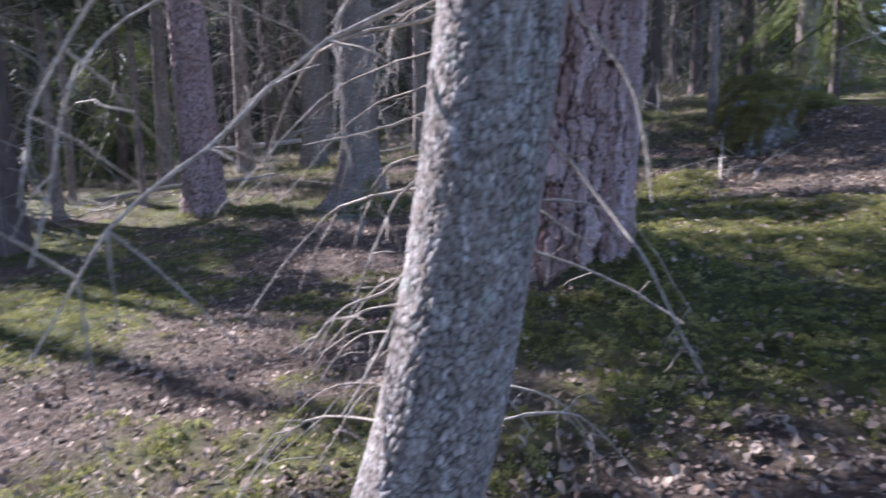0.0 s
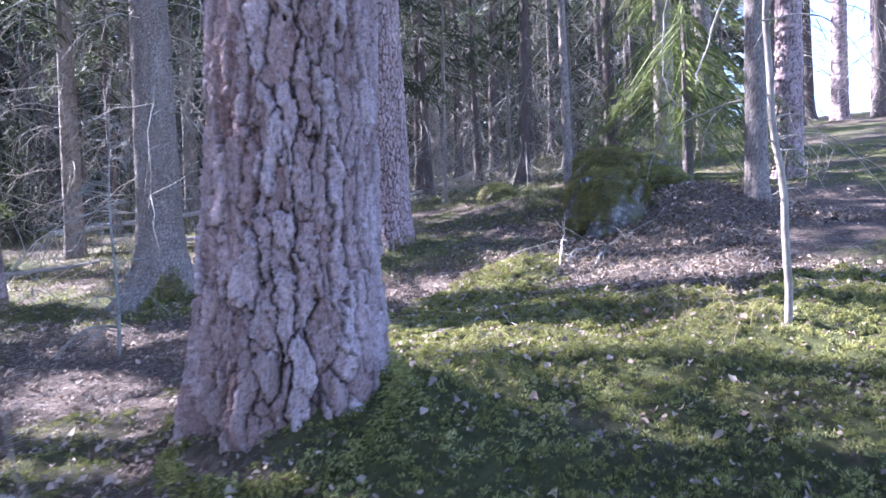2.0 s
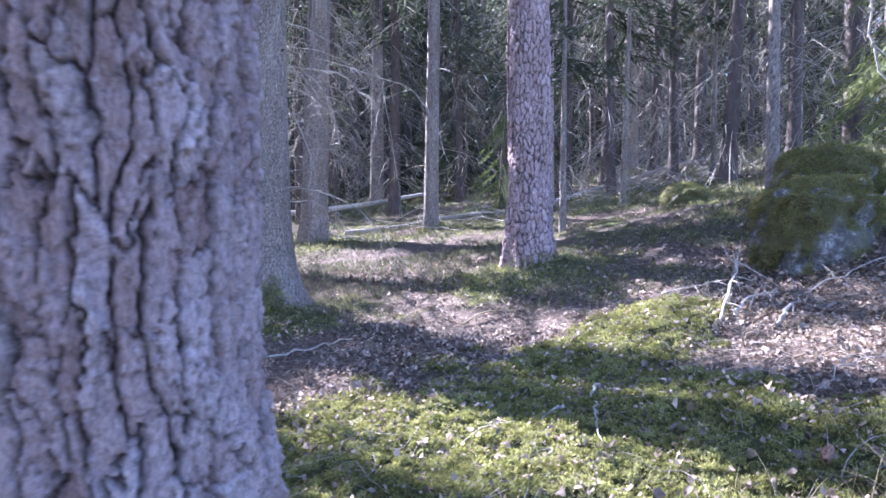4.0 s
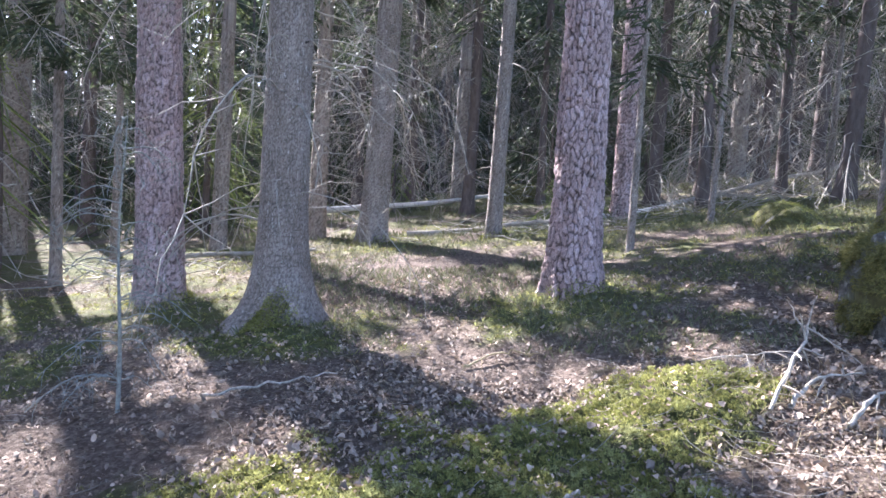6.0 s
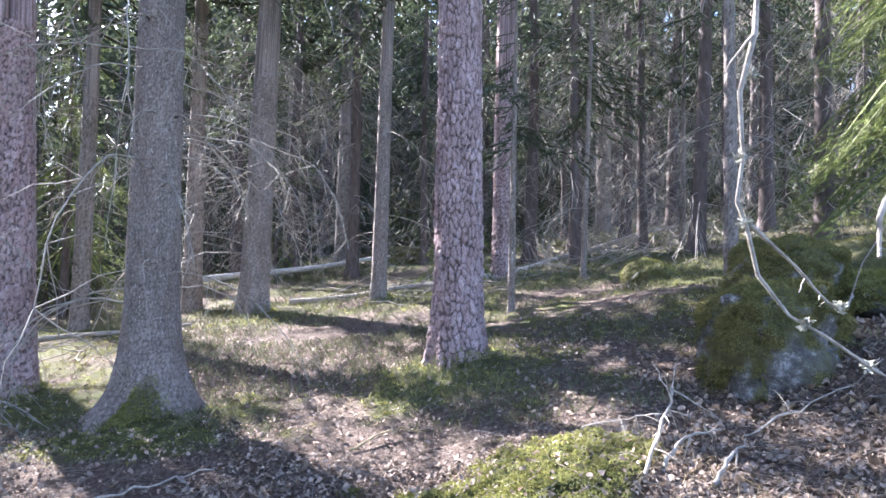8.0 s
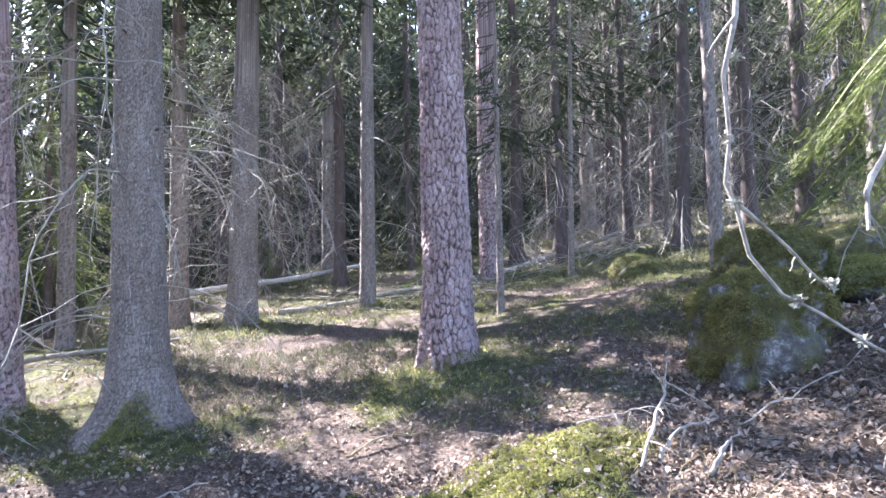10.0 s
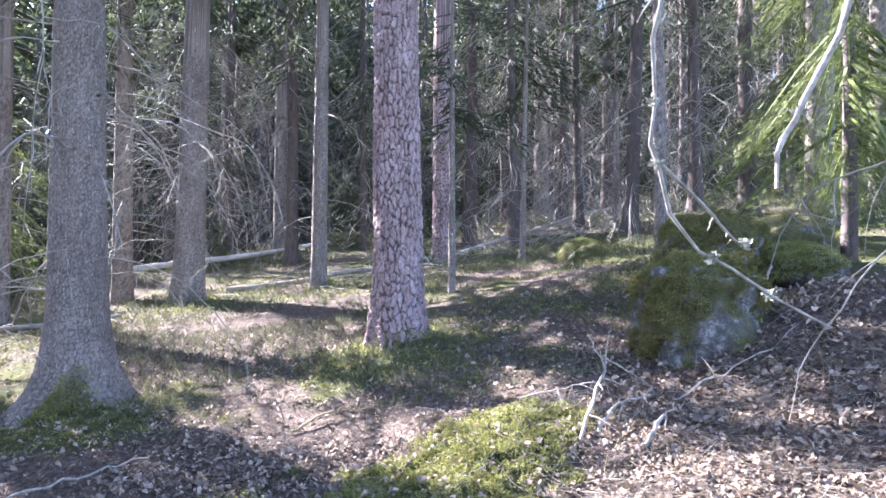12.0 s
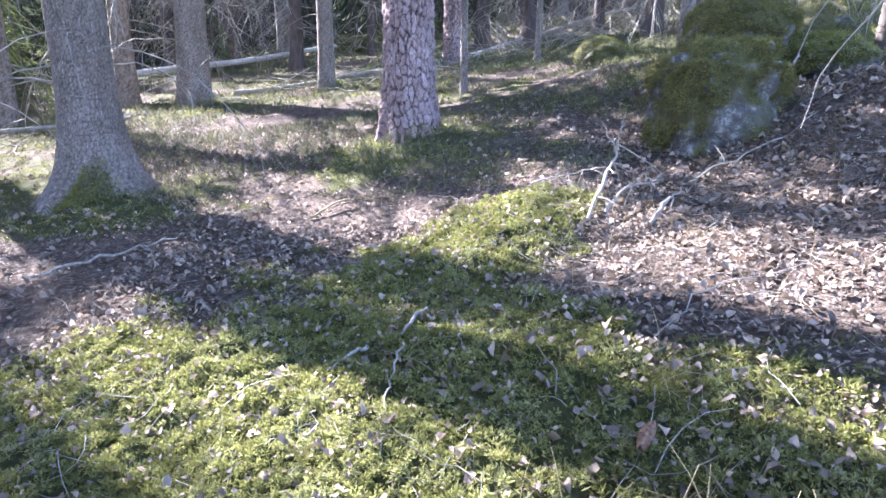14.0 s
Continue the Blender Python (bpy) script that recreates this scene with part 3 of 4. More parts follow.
def forest_tree(k, x, y, seed, open_to_sun, tangle=True):
    h, d, foot, reach = KINDS[k]
    t = stand("forest_spruce" if k < 4 else "young_spruce", x, y)
    heap = Heap()
    zz = np.concatenate([[-0.5, 0, 0.3], np.linspace(0.8, h, 6)])
    heap.tube(np.stack([0.05 * np.sin(zz * 0.5 + k), 0.05 * np.cos(zz * 0.4 + k), zz], -1), d / 2 * (1 - np.clip(zz, 0, h) / h * 0.93) + 0.25 * d * np.exp(-np.clip(zz, 0, 9) / 0.25), 9)
    heap.done("trunk", FAR_BARK, t)
    crown(t, seed, foot, h, reach, 54, 30, 0.34, NEEDLES, 0.1, open_to_sun, 2, 0.7)
    if k < 4:
        if tangle:
            twig_tangle(t, seed + 7, d, 0.5, 7.0, 64, 1.5, 9)
        return tagged(t, "dark spruce with dry lower twigs in the forest", "tree", "spruces of the forest")
    return tagged(t, "bushy young spruce in the dark undergrowth", "tree", "young spruces of the undergrowth")


placed = [(x[2], x[3]) for x in TREES] + [(0.0, 1.66), (0.85, 3.6)]
rng = np.random.RandomState(77)
first = {}
tries = 0
while tries < 6000 and len(placed) < 290:
    tries += 1
    x, y = rng.uniform(-30, 24), rng.uniform(1, 40)
    if -5.5 < x < 6.5 and -6 < y < 15.5:
        continue
    if -7 < x < 0 and 15 < y < 18:                        # the gap in front of the fallen birch
        continue
    if x > 4 and (y - 4) < x * 1.55 and y > -2:            # the thin, bright hilltop
        continue
    if -9.5 < x < -4 and 8 < y < 16:                      # where the sun comes in
        continue
    if x < -4 and y < 13 and rng.rand() < 0.75:           # sunny opening
        continue
    if x < -4 and (y - 3) < (2 - x) * 1.5 and rng.rand() < 0.25:
        continue
    if min((x - a) ** 2 + (y - b) ** 2 for a, b in placed) < 1.4 ** 2:
        continue
    placed.append((x, y))
    k = rng.randint(4) if math.hypot(x - 2, y - 3) < 17 or rng.rand() < 0.5 else 4 + rng.randint(2)
    if -22 < x < 5 and 3 < y < 25:
        forest_tree(k, x, y, 5000 + 20 * len(placed), True)
    elif k in first:
        copy_thing(first[k], pose(x, y, float(ground_z(x, y)), rng.uniform(-1.5, 1.5), rng.uniform(-1.5, 1.5), rng.uniform(0, 360)))
    else:
        first[k] = forest_tree(k, x, y, 900 + 20 * k, False)


rng = np.random.RandomState(78)
for k in range(55):                                       # young growth round the sunny opening
    x, y = rng.uniform(-22, -8), rng.uniform(9, 24)
    if min((x - a) ** 2 + (y - b) ** 2 for a, b in placed) > 1.0:
        placed.append((x, y))
        forest_tree(4 + k % 2, x, y, 9000 + 20 * k, True)


for k in range(24):                                       # the last trees before the bright hilltop
    az, r = radians(rng.uniform(30, 50)), rng.uniform(21, 38)
    x, y = 1 + r * math.sin(az), 1 + r * math.cos(az)
    if min((x - a) ** 2 + (y - b) ** 2 for a, b in placed) > 1.5:
        placed.append((x, y))
        copy_thing(first[(1, 3)[k % 2]], pose(x, y, float(ground_z(x, y)), 0, 0, rng.uniform(0, 360)))


for k, (x, y) in enumerate(((-6.9, 5.0), (-6.4, 8.1), (-8.9, 9.4))):       # unseen spruces, added to shade the start of the walk
    placed.append((x, y))
    forest_tree(k, x, y, 12000 + 20 * k, True, False)
for k in range(52):                                       # unseen forest added behind and left of the walker, to dim the sky light
    x, y = rng.uniform(-24, 1), rng.uniform(-22, 3)
    if (x > -1.5 and y > -7) or (x > -3.5 and y > -2) or (x > -9 and y > 0) or min((x - a) ** 2 + (y - b) ** 2 for a, b in placed) < 2.6:
        continue
    placed.append((x, y))
    copy_thing(first[k % 4], pose(x, y, float(ground_z(x, y)), 0, 0, rng.uniform(0, 360)))


def far_woods(seed):
    """The wall of far forest: stems and boughs too many to count."""
    rng = np.random.RandomState(seed)
    stems, heap = Heap(), Heap()
    for k in range(340):
        az = radians(rng.uniform(-33, 32) if k < 220 else rng.uniform(-100, -33))
        r = rng.uniform(34, 60)
        x, y = 2 + r * math.sin(az), 3 + r * math.cos(az)
        z, h, d = float(ground_z(x, y)), rng.uniform(14, 20), rng.uniform(0.22, 0.45)
        stems.tube([(x, y, z - 0.5), (x, y, z + h * 0.5), (x, y, z + h)], (d / 2, d * 0.4, 0.02), 6)
        n = 320
        zz = h * rng.uniform(0.04, 1, n) ** 1.1
        reach = 2.4 * (1 - zz / h) ** 0.7 * rng.rand(n) ** 0.5
        a = rng.uniform(0, 6.283, n)
        c = np.stack([x + reach * np.cos(a), y + reach * np.sin(a), z + zz - 0.35 * reach], -1)
        ax = unit(np.stack([np.cos(a), np.sin(a), rng.uniform(-1.6, 0.1, n)], -1))
        heap.blades(c, ax, unit(np.cross(ax, rng.normal(size=ax.shape))), rng.uniform(0.6, 1.5, n), rng.uniform(0.2, 0.45, n))
    tagged(stems.done("far_stems", FAR_BARK), "grey stems of the far forest", "trees", kind="stuff")
    tagged(heap.done("far_woods", NEEDLES, None, False), "dark green wall of far spruce forest", "trees", kind="stuff")


far_woods(9)

# ---- boulders ----
def ball(nu, nv):
    th, ph = np.meshgrid(np.arange(nu) * 2 * math.pi / nu, np.linspace(0.02, math.pi - 0.02, nv))
    return np.stack([np.cos(th) * np.sin(ph), np.sin(th) * np.sin(ph), np.cos(ph)], -1)


def rock_material():
    m, t, s = nodes_of("mossy_rock")
    at = t.nodes.new("ShaderNodeAttribute")
    at.attribute_name = "moss"
    stone = ramp(t, noise_tex(t, 16, 10, 0.8), [(0.36, (0.05, 0.047, 0.043)), (0.52, (0.15, 0.143, 0.138)), (0.66, (0.5, 0.5, 0.48))])
    moss = ramp(t, noise_tex(t, 12, 9, 0.75), [(0.3, (0.05, 0.045, 0.02)), (0.7, (0.15, 0.145, 0.05))])
    t.links.new(mix(t, at.outputs["Fac"], stone, moss), s.inputs["Base Color"])
    s.inputs["Roughness"].default_value = 0.92
    relief(t, s, noise_tex(t, 30, 9, 0.8), 0.9, 0.03)
    return m


ROCK = rock_material()


def boulder(x, y, z, radii, seed, label, squareness=0.7, bare=0.5, tufts=900, turn=0.0, coat=None, scar=None, shaggy=1.0):
    """A blunt boulder with a moss coat that leaves some stone bare on its steep sides."""
    rng = np.random.RandomState(seed)
    thing = new("boulder")
    thing.location = (x, y, z)
    n = ball(88, 56)
    p = np.sign(n) * np.abs(n) ** squareness
    d = p[..., 0] * 1.7 + seed, p[..., 1] * 1.7 + p[..., 2] * 2.1
    face = p
    bulge = 1 + 0.3 * (lattice(d[0] * 1.0 + 9, d[1] + 9, seed) - 0.5) + 0.2 * (lattice(d[0] * 3 + 20, d[1] * 3 + 20, seed + 1) - 0.5) + 0.05 * (lattice(d[0] * 9 + 40, d[1] * 9 + 40, seed + 2) - 0.5)
    p = p * bulge[..., None] * np.array(radii)
    c, s = math.cos(turn), math.sin(turn)
    p = np.stack([p[..., 0] * c - p[..., 1] * s, p[..., 0] * s + p[..., 1] * c, p[..., 2]], -1)
    patchy = 0.55 * lattice(face[..., 0] * 4 + 60, face[..., 2] * 4 + face[..., 1] * 3 + 60, seed + 3) + 0.45 * lattice(face[..., 0] * 11 + 60, face[..., 2] * 9 + face[..., 1] * 8 + 60, seed + 4)
    cover = n[..., 2] * 0.35 + 1.5 * (patchy - 0.5) + 0.5 - bare
    if scar:                                              # a patch of bare stone on the front
        cover = cover - 0.9 * np.exp(-((face[..., 0] - scar[0] - 0.3 * face[..., 2]) / 0.24) ** 2 - ((face[..., 2] - scar[1]) / 0.42) ** 2) * (n[..., 1] < 0)
    moss = step(0.0, 0.25, cover)
    stone = mesh_of("stone", p.reshape(-1, 3), grid_faces(88, 56, True), ROCK, thing)
    floats(stone, "moss", moss)
    q, k, w = p.reshape(-1, 3), n.reshape(-1, 3), moss.reshape(-1)
    i = rng.randint(0, len(q), tufts * 6)
    i = i[(w[i] > 0.6) & (k[i, 2] > -0.5)]
    heap = Heap()
    for j in range(7):
        ax = unit(k[i] + rng.normal(size=(len(i), 3)) * 0.6 + np.array([0, 0, -0.6]))
        heap.blades(q[i] + ax * 0.008 + rng.normal(size=(len(i), 3)) * 0.014, ax, unit(np.cross(ax, rng.normal(size=(len(i), 3)))), rng.uniform(0.012, 0.032, len(i)) * shaggy, rng.uniform(0.003, 0.006, len(i)) * shaggy)
    tagged(heap.done("moss_coat", coat or DARK_MOSS, thing, False), "dark green moss", kind="stuff")
    return tagged(thing, label, "rock")


boulder(3.9, 8.02, 1.55, (0.4, 0.42, 0.45), 3, "blunt grey boulder coated with dark green moss", 0.58, 0.3, 4200, 0.12, None, (-0.12, -0.15), 1.0)
boulder(4.4, 9.1, 2.06, (0.42, 0.42, 0.36), 5, "mossy boulder humped up behind the blunt one", 0.75, 0.15, 2600, 0.5, None, None, 1.1)
boulder(5.05, 8.9, 1.95, (0.38, 0.3, 0.17), 6, "low mossy stone in leaf litter beside the boulders", 0.8, 0.12, 1400, 0.2, MOSS, (0.8, -0.1), 1.0)
boulder(3.95, 13.3, 1.98, (0.42, 0.4, 0.34), 7, "pointed stone under bright green moss", 0.9, 0.1, 700, 0.2, MOSS)
boulder(5.6, 10.6, 2.1, (0.7, 0.6, 0.4), 9, "mossy stone on the hump of the slope", 0.85, 0.2, 600, 0.9)
boulder(-1.7, 20.9, 2.3, (0.9, 0.6, 0.5), 11, "mossy mound of stone among far trunks", 0.9, 0.1, 300, 0.1)


# ---- fallen wood ----
def log(name, label, a, b, r, material, seed, lift=0.0):
    """A fallen stem, bent a little, resting on the floor, with broken stubs."""
    rng = np.random.RandomState(seed)
    thing = new(name)
    t = np.linspace(0, 1, 18)
    x, y = a[0] + (b[0] - a[0]) * t, a[1] + (b[1] - a[1]) * t
    z0, z1 = float(ground_z(*a)), float(ground_z(*b))
    z = np.maximum(z0 + (z1 - z0) * t + r + lift, ground_z(x, y) + r * 0.5) + 0.03 * np.sin(t * 7 + seed)
    p = np.stack([x, y, z], -1)
    heap = Heap()
    heap.tube(p, np.linspace(r, r * 0.55, 18) * rng.uniform(0.92, 1.08, 18), 12)
    heap.done("stem", material, thing)
    for k in range(5):
        i = rng.randint(2, 17)
        d = unit(rng.normal(size=3) + np.array([0, 0, 0.8]))
        h = Heap()
        ln = rng.uniform(0.1, 0.45)
        h.tube(p[i] + d * ln * np.linspace(0, 1, 4)[:, None], np.linspace(r * 0.25, r * 0.08, 4), 5)
        h.done("stub", GREY_TWIG, thing)
    return tagged(thing, label, "log")


log("fallen_birch", "pale fallen birch stem lying across the forest floor", (-6.3, 18.0), (-1.7, 20.6), 0.085, BIRCH_BARK, 1, 0.16)
log("fallen_birch", "pale fallen birch stem lying across the slope", (0.9, 15.4), (3.1, 17.9), 0.065, BIRCH_BARK, 2, -0.03)
log("fallen_log", "grey fallen trunk among dry branches", (-2.4, 14.6), (1.0, 15.0), 0.06, GREY_TWIG, 3, 0.02)
log("fallen_log", "thin grey fallen trunk leaning on the slope", (2.9, 17.2), (6.0, 21.5), 0.06, DEAD_WOOD, 4, 0.1)
log("fallen_log", "thin grey fallen trunk near the far spruces", (-6.4, 11.6), (-3.4, 12.9), 0.05, GREY_TWIG, 5, 0.05)


def brush_heap(x, y, r, n, seed, label, tall=0.35, thick=1.0, long=1.5, material=None):
    """A loose heap of dry branches."""
    rng = np.random.RandomState(seed)
    heap = Heap()
    for k in range(n):
        cx, cy, ln, a = rng.normal(x, r * 0.5), rng.normal(y, r * 0.4), rng.uniform(0.27, 1.0) * long, rng.rand() * 6.283
        t = np.linspace(0, 1, 6)
        px, py = cx + ln * t * math.cos(a) + 0.08 * ln * np.sin(t * 5 + k), cy + ln * t * math.sin(a) + 0.08 * ln * np.cos(t * 4 + k)
        pz = ground_z(px, py) + 0.02 + tall * rng.rand() * t ** 1.3 * ln
        heap.tube(np.stack([px, py, pz], -1), np.linspace(rng.uniform(0.006, 0.014), 0.002, 6) * thick, 4)
    return tagged(heap.done("brush", material or GREY_TWIG), label, "branches", kind="stuff")


brush_heap(0.6, 15.2, 2.2, 130, 1, "heap of grey dry branches on the floor", 0.3)
brush_heap(3.6, 17.0, 2.4, 150, 2, "tangle of dry standing branches on the slope", 0.9)
brush_heap(4.2, 7.0, 0.9, 170, 3, "thin brown twigs over leaf litter beside the boulder", 0.12, 0.3, 0.5, BROWN_TWIG)
brush_heap(3.7, 6.3, 0.8, 150, 4, "thin brown twigs over leaf litter", 0.12, 0.28, 0.45, BROWN_TWIG)
brush_heap(5.5, 19.0, 3.0, 120, 5, "tangle of dry standing branches on the slope", 1.1)
brush_heap(-5.5, 11.0, 1.6, 60, 6, "dry branches on the floor under thin spruces", 0.4)


def stick(pts, r, seed, label, twigs=2, material=None, spread=0.3):
    """A branch that lies on the floor."""
    pts = [(x, y, float(ground_z(x, y)) + h) for x, y, h in pts]
    thing = dead_branch(None, pts, r, seed, twigs, material, 7, spread, 0.012, True)
    thing.name = "fallen_branch"
    return tagged(thing, label, "branch")


stick(((2.09, 5.9, 0.05), (2.06, 5.72, 0.04), (2.03, 5.54, 0.02)), 0.012, 1, "short pale peeled stick on moss", 0)
stick(((1.9, 5.5, 0.03), (1.85, 5.42, 0.035), (1.78, 5.32, 0.02)), 0.009, 2, "short pale peeled stick on moss", 1)
stick(((2.05, 5.45, 0.03), (2.04, 5.2, 0.03), (2.06, 4.95, 0.02)), 0.006, 3, "thin pale stick on moss", 1)
stick(((-0.4, 6.55, 0.03), (-0.1, 6.9, 0.05), (0.2, 7.2, 0.04)), 0.011, 4, "grey dry branch on dark litter", 3)
stick(((2.9, 6.68, 0.03), (3.0, 6.9, 0.12), (3.1, 7.12, 0.25), (3.12, 7.2, 0.33)), 0.013, 5, "pale forked dead branch beside the moss cushion", 9, None, 0.5)
stick(((2.6, 7.15, 0.08), (2.8, 7.1, 0.1), (3.05, 7.1, 0.2)), 0.006, 6, "pale lichen twig beside the moss cushion", 8, None, 0.45)
stick(((3.22, 6.62, 0.03), (3.34, 6.8, 0.07), (3.48, 7.0, 0.05)), 0.014, 7, "thick grey broken branch on litter", 2, GREY_TWIG)
stick(((3.0, 6.75, 0.03), (3.15, 7.0, 0.09), (3.4, 7.2, 0.06)), 0.012, 8, "bent grey branch on litter", 2, GREY_TWIG)
stick(((3.5, 7.1, 0.03), (3.9, 7.3, 0.05), (4.4, 7.5, 0.04)), 0.008, 9, "thin long branch below the boulder", 4, GREY_TWIG)
stick(((1.05, 7.55, 0.03), (1.3, 7.75, 0.05), (1.5, 7.8, 0.03)), 0.01, 10, "reddish dry branch in a sunny spot", 5, DRY_GRASS)
stick(((2.95, 5.25, 0.02), (3.2, 5.6, 0.05), (3.7, 5.8, 0.05)), 0.004, 11, "thin grey branch over moss", 3, GREY_TWIG)


def spruce_cone(x, y, turn):
    """A spruce cone: overlapping scales wound round a spindle."""
    rng = np.random.RandomState(8)
    heap = Heap()
    for k in range(110):
        f = k / 110
        a, w = k * 2.4, 0.019 * math.sin(math.pi * (0.12 + 0.84 * f)) ** 0.6
        c = np.array([[f * 0.115 - 0.057, w * math.cos(a), w * math.sin(a)]])
        ax = unit(np.array([[0.75, math.cos(a) * 0.5, math.sin(a) * 0.5]]))
        side = unit(np.cross(ax, np.array([[0.0, math.cos(a), math.sin(a)]])))
        heap.blades(c, ax, side, np.array([0.02]), np.array([0.015]))
    heap.tube([(-0.057, 0, 0), (0, 0, 0), (0.057, 0, 0)], (0.008, 0.016, 0.005), 8)
    ob = heap.done("spruce_cone", plain("cone_scale", (0.12, 0.06, 0.035), (0.32, 0.19, 0.12), 60, 0.6, (1, 1, 1), 0.3, 0.003, 0, 0.5), None, False)
    ob.matrix_basis = pose(x, y, float(ground_z(x, y)) + 0.035, 0, -8, turn)
    return tagged(ob, "brown spruce cone lying on moss", "cone")


spruce_cone(2.84, 4.82, 62)


# ---- dry branches of the leaning trunk ----
def hang(tree, seed, r, pts, twigs=3, material=None, spread=0.3):
    return dead_branch(tree, [tuple(np.array(p) - np.array(tree.location)) for p in pts], r, seed, twigs, material, 6, spread, 0.0025, True)


hang(near_spruce, 1, 0.008, ((-0.04, 1.67, 1.68), (-0.3, 1.58, 1.54), (-0.5, 1.47, 1.33), (-0.71, 1.37, 1.14), (-0.85, 1.26, 0.86)), 9, None, 0.4)
hang(near_spruce, 2, 0.007, ((0.0, 1.6, 1.95), (-0.6, 1.55, 1.8), (-0.79, 1.51, 1.64), (-0.9, 1.43, 1.39), (-0.87, 1.3, 1.18)), 7)
hang(near_spruce, 3, 0.006, ((-0.02, 1.62, 1.78), (-0.5, 1.5, 1.68), (-0.79, 1.45, 1.5), (-0.81, 1.23, 1.06)), 6)
hang(near_spruce, 4, 0.007, ((0.0, 1.75, 1.75), (-0.22, 1.78, 1.71), (-0.28, 1.75, 1.62), (-0.27, 1.71, 1.49), (-0.24, 1.66, 1.25)), 4, None, 0.2)
hang(near_spruce, 5, 0.005, ((-0.02, 1.75, 1.4), (-0.18, 1.76, 1.35), (-0.38, 1.74, 1.31)), 4)
hang(near_spruce, 6, 0.006, ((-0.04, 1.74, 1.23), (-0.12, 1.73, 1.17), (-0.17, 1.66, 1.07), (-0.23, 1.6, 0.92)), 4)
hang(near_spruce, 7, 0.006, ((-0.05, 1.72, 1.03), (-0.15, 1.7, 0.92), (-0.28, 1.65, 0.87), (-0.37, 1.58, 0.77)), 4)
hang(near_spruce, 8, 0.008, ((-0.06, 1.62, 1.06), (-0.14, 1.55, 0.84), (-0.26, 1.5, 0.64)), 4)
hang(near_spruce, 9, 0.006, ((-0.06, 1.58, 0.94), (-0.03, 1.5, 0.8), (0.0, 1.47, 0.64)), 1)
hang(near_spruce, 10, 0.007, ((0.2, 1.72, 1.4), (0.33, 1.67, 1.26), (0.42, 1.58, 1.12), (0.48, 1.49, 1.01), (0.58, 1.39, 0.77)), 3, None, 0.2)
hang(near_spruce, 11, 0.007, ((0.22, 1.76, 1.84), (0.4, 1.74, 1.6), (0.5, 1.69, 1.43), (0.54, 1.64, 1.15)), 3, None, 0.25)
hang(near_spruce, 12, 0.005, ((0.16, 1.72, 1.05), (0.45, 1.61, 0.94), (0.58, 1.5, 0.86)), 4)
hang(near_spruce, 13, 0.004, ((0.18, 1.74, 1.18), (0.38, 1.6, 1.04)), 2)
hang(near_spruce, 14, 0.005, ((0.1, 1.62, 0.72), (0.21, 1.48, 0.6)), 2)
for k in range(16):
    rr = np.random.RandomState(500 + k)
    h, side = rr.uniform(0.5, 1.9), rr.choice([-1, -1, 1])
    ln = rr.uniform(0.25, 0.8)
    x0 = -0.07 + 0.125 * h + 0.1 * side
    hang(near_spruce, 520 + k, rr.uniform(0.003, 0.006), [(x0, 1.7, h), (x0 + side * ln * 0.5, 1.7 + rr.uniform(-0.2, 0.5) * ln, h - 0.12 * ln), (x0 + side * ln * 0.9, 1.7 + rr.uniform(-0.3, 0.8) * ln, h - 0.6 * ln)], 5, None, 0.35)


# ---- pale sapling beside the path, with hanging twigs ----
pale = stand("dead_sapling", 3.16, 3.92)
heap = Heap()
zz = np.linspace(-0.1, 4.2, 30)
heap.tube(np.stack([-0.06 * zz / 1.7 + 0.018 * np.sin(zz * 4) + 0.008 * np.sin(zz * 11), 0.03 * zz / 1.7 + 0.01 * np.cos(zz * 4), zz], -1), np.linspace(0.02, 0.009, 30), 12)
heap.done("trunk", plain("pale_bark", (0.1, 0.085, 0.075), (0.44, 0.4, 0.35), 14, 0.9, (1, 1, 0.4), 0.9, 0.01), pale)
tagged(pale, "thin pale dead sapling with drooping bare twigs", "tree")
hang(pale, 30, 0.0048, ((3.06, 3.98, 2.95), (2.8, 4.15, 2.8), (2.7, 4.19, 2.57), (2.68, 4.18, 2.43), (2.65, 4.17, 2.31), (2.65, 4.15, 2.2), (2.65, 4.14, 2.15), (2.68, 4.14, 2.07), (2.72, 4.13, 2.02), (2.78, 4.12, 1.98), (2.86, 4.12, 1.93)), 2, None, 0.08)
hang(pale, 31, 0.0032, ((2.65, 4.16, 2.16), (2.72, 4.18, 2.1), (2.77, 4.2, 2.05), (2.8, 4.21, 2.03)), 3, None, 0.2)
hang(pale, 32, 0.007, ((3.06, 3.98, 2.75), (2.98, 4.15, 2.55), (2.88, 4.13, 2.31), (2.83, 4.1, 2.23), (2.79, 4.08, 2.16), (2.77, 4.05, 2.1)), 0)
hang(pale, 33, 0.0024, ((3.09, 3.97, 2.35), (3.19, 4.39, 2.16), (3.11, 4.38, 2.05), (3.01, 4.36, 1.94), (2.95, 4.36, 1.85), (2.92, 4.35, 1.75)), 2, GREY_TWIG, 0.2)
LICHEN_TUFT = plain("lichen_tuft", (0.2, 0.21, 0.18), (0.42, 0.42, 0.37), 60, 0.95, (1, 1, 1), 0, 0.01, 0.2, 0.4)
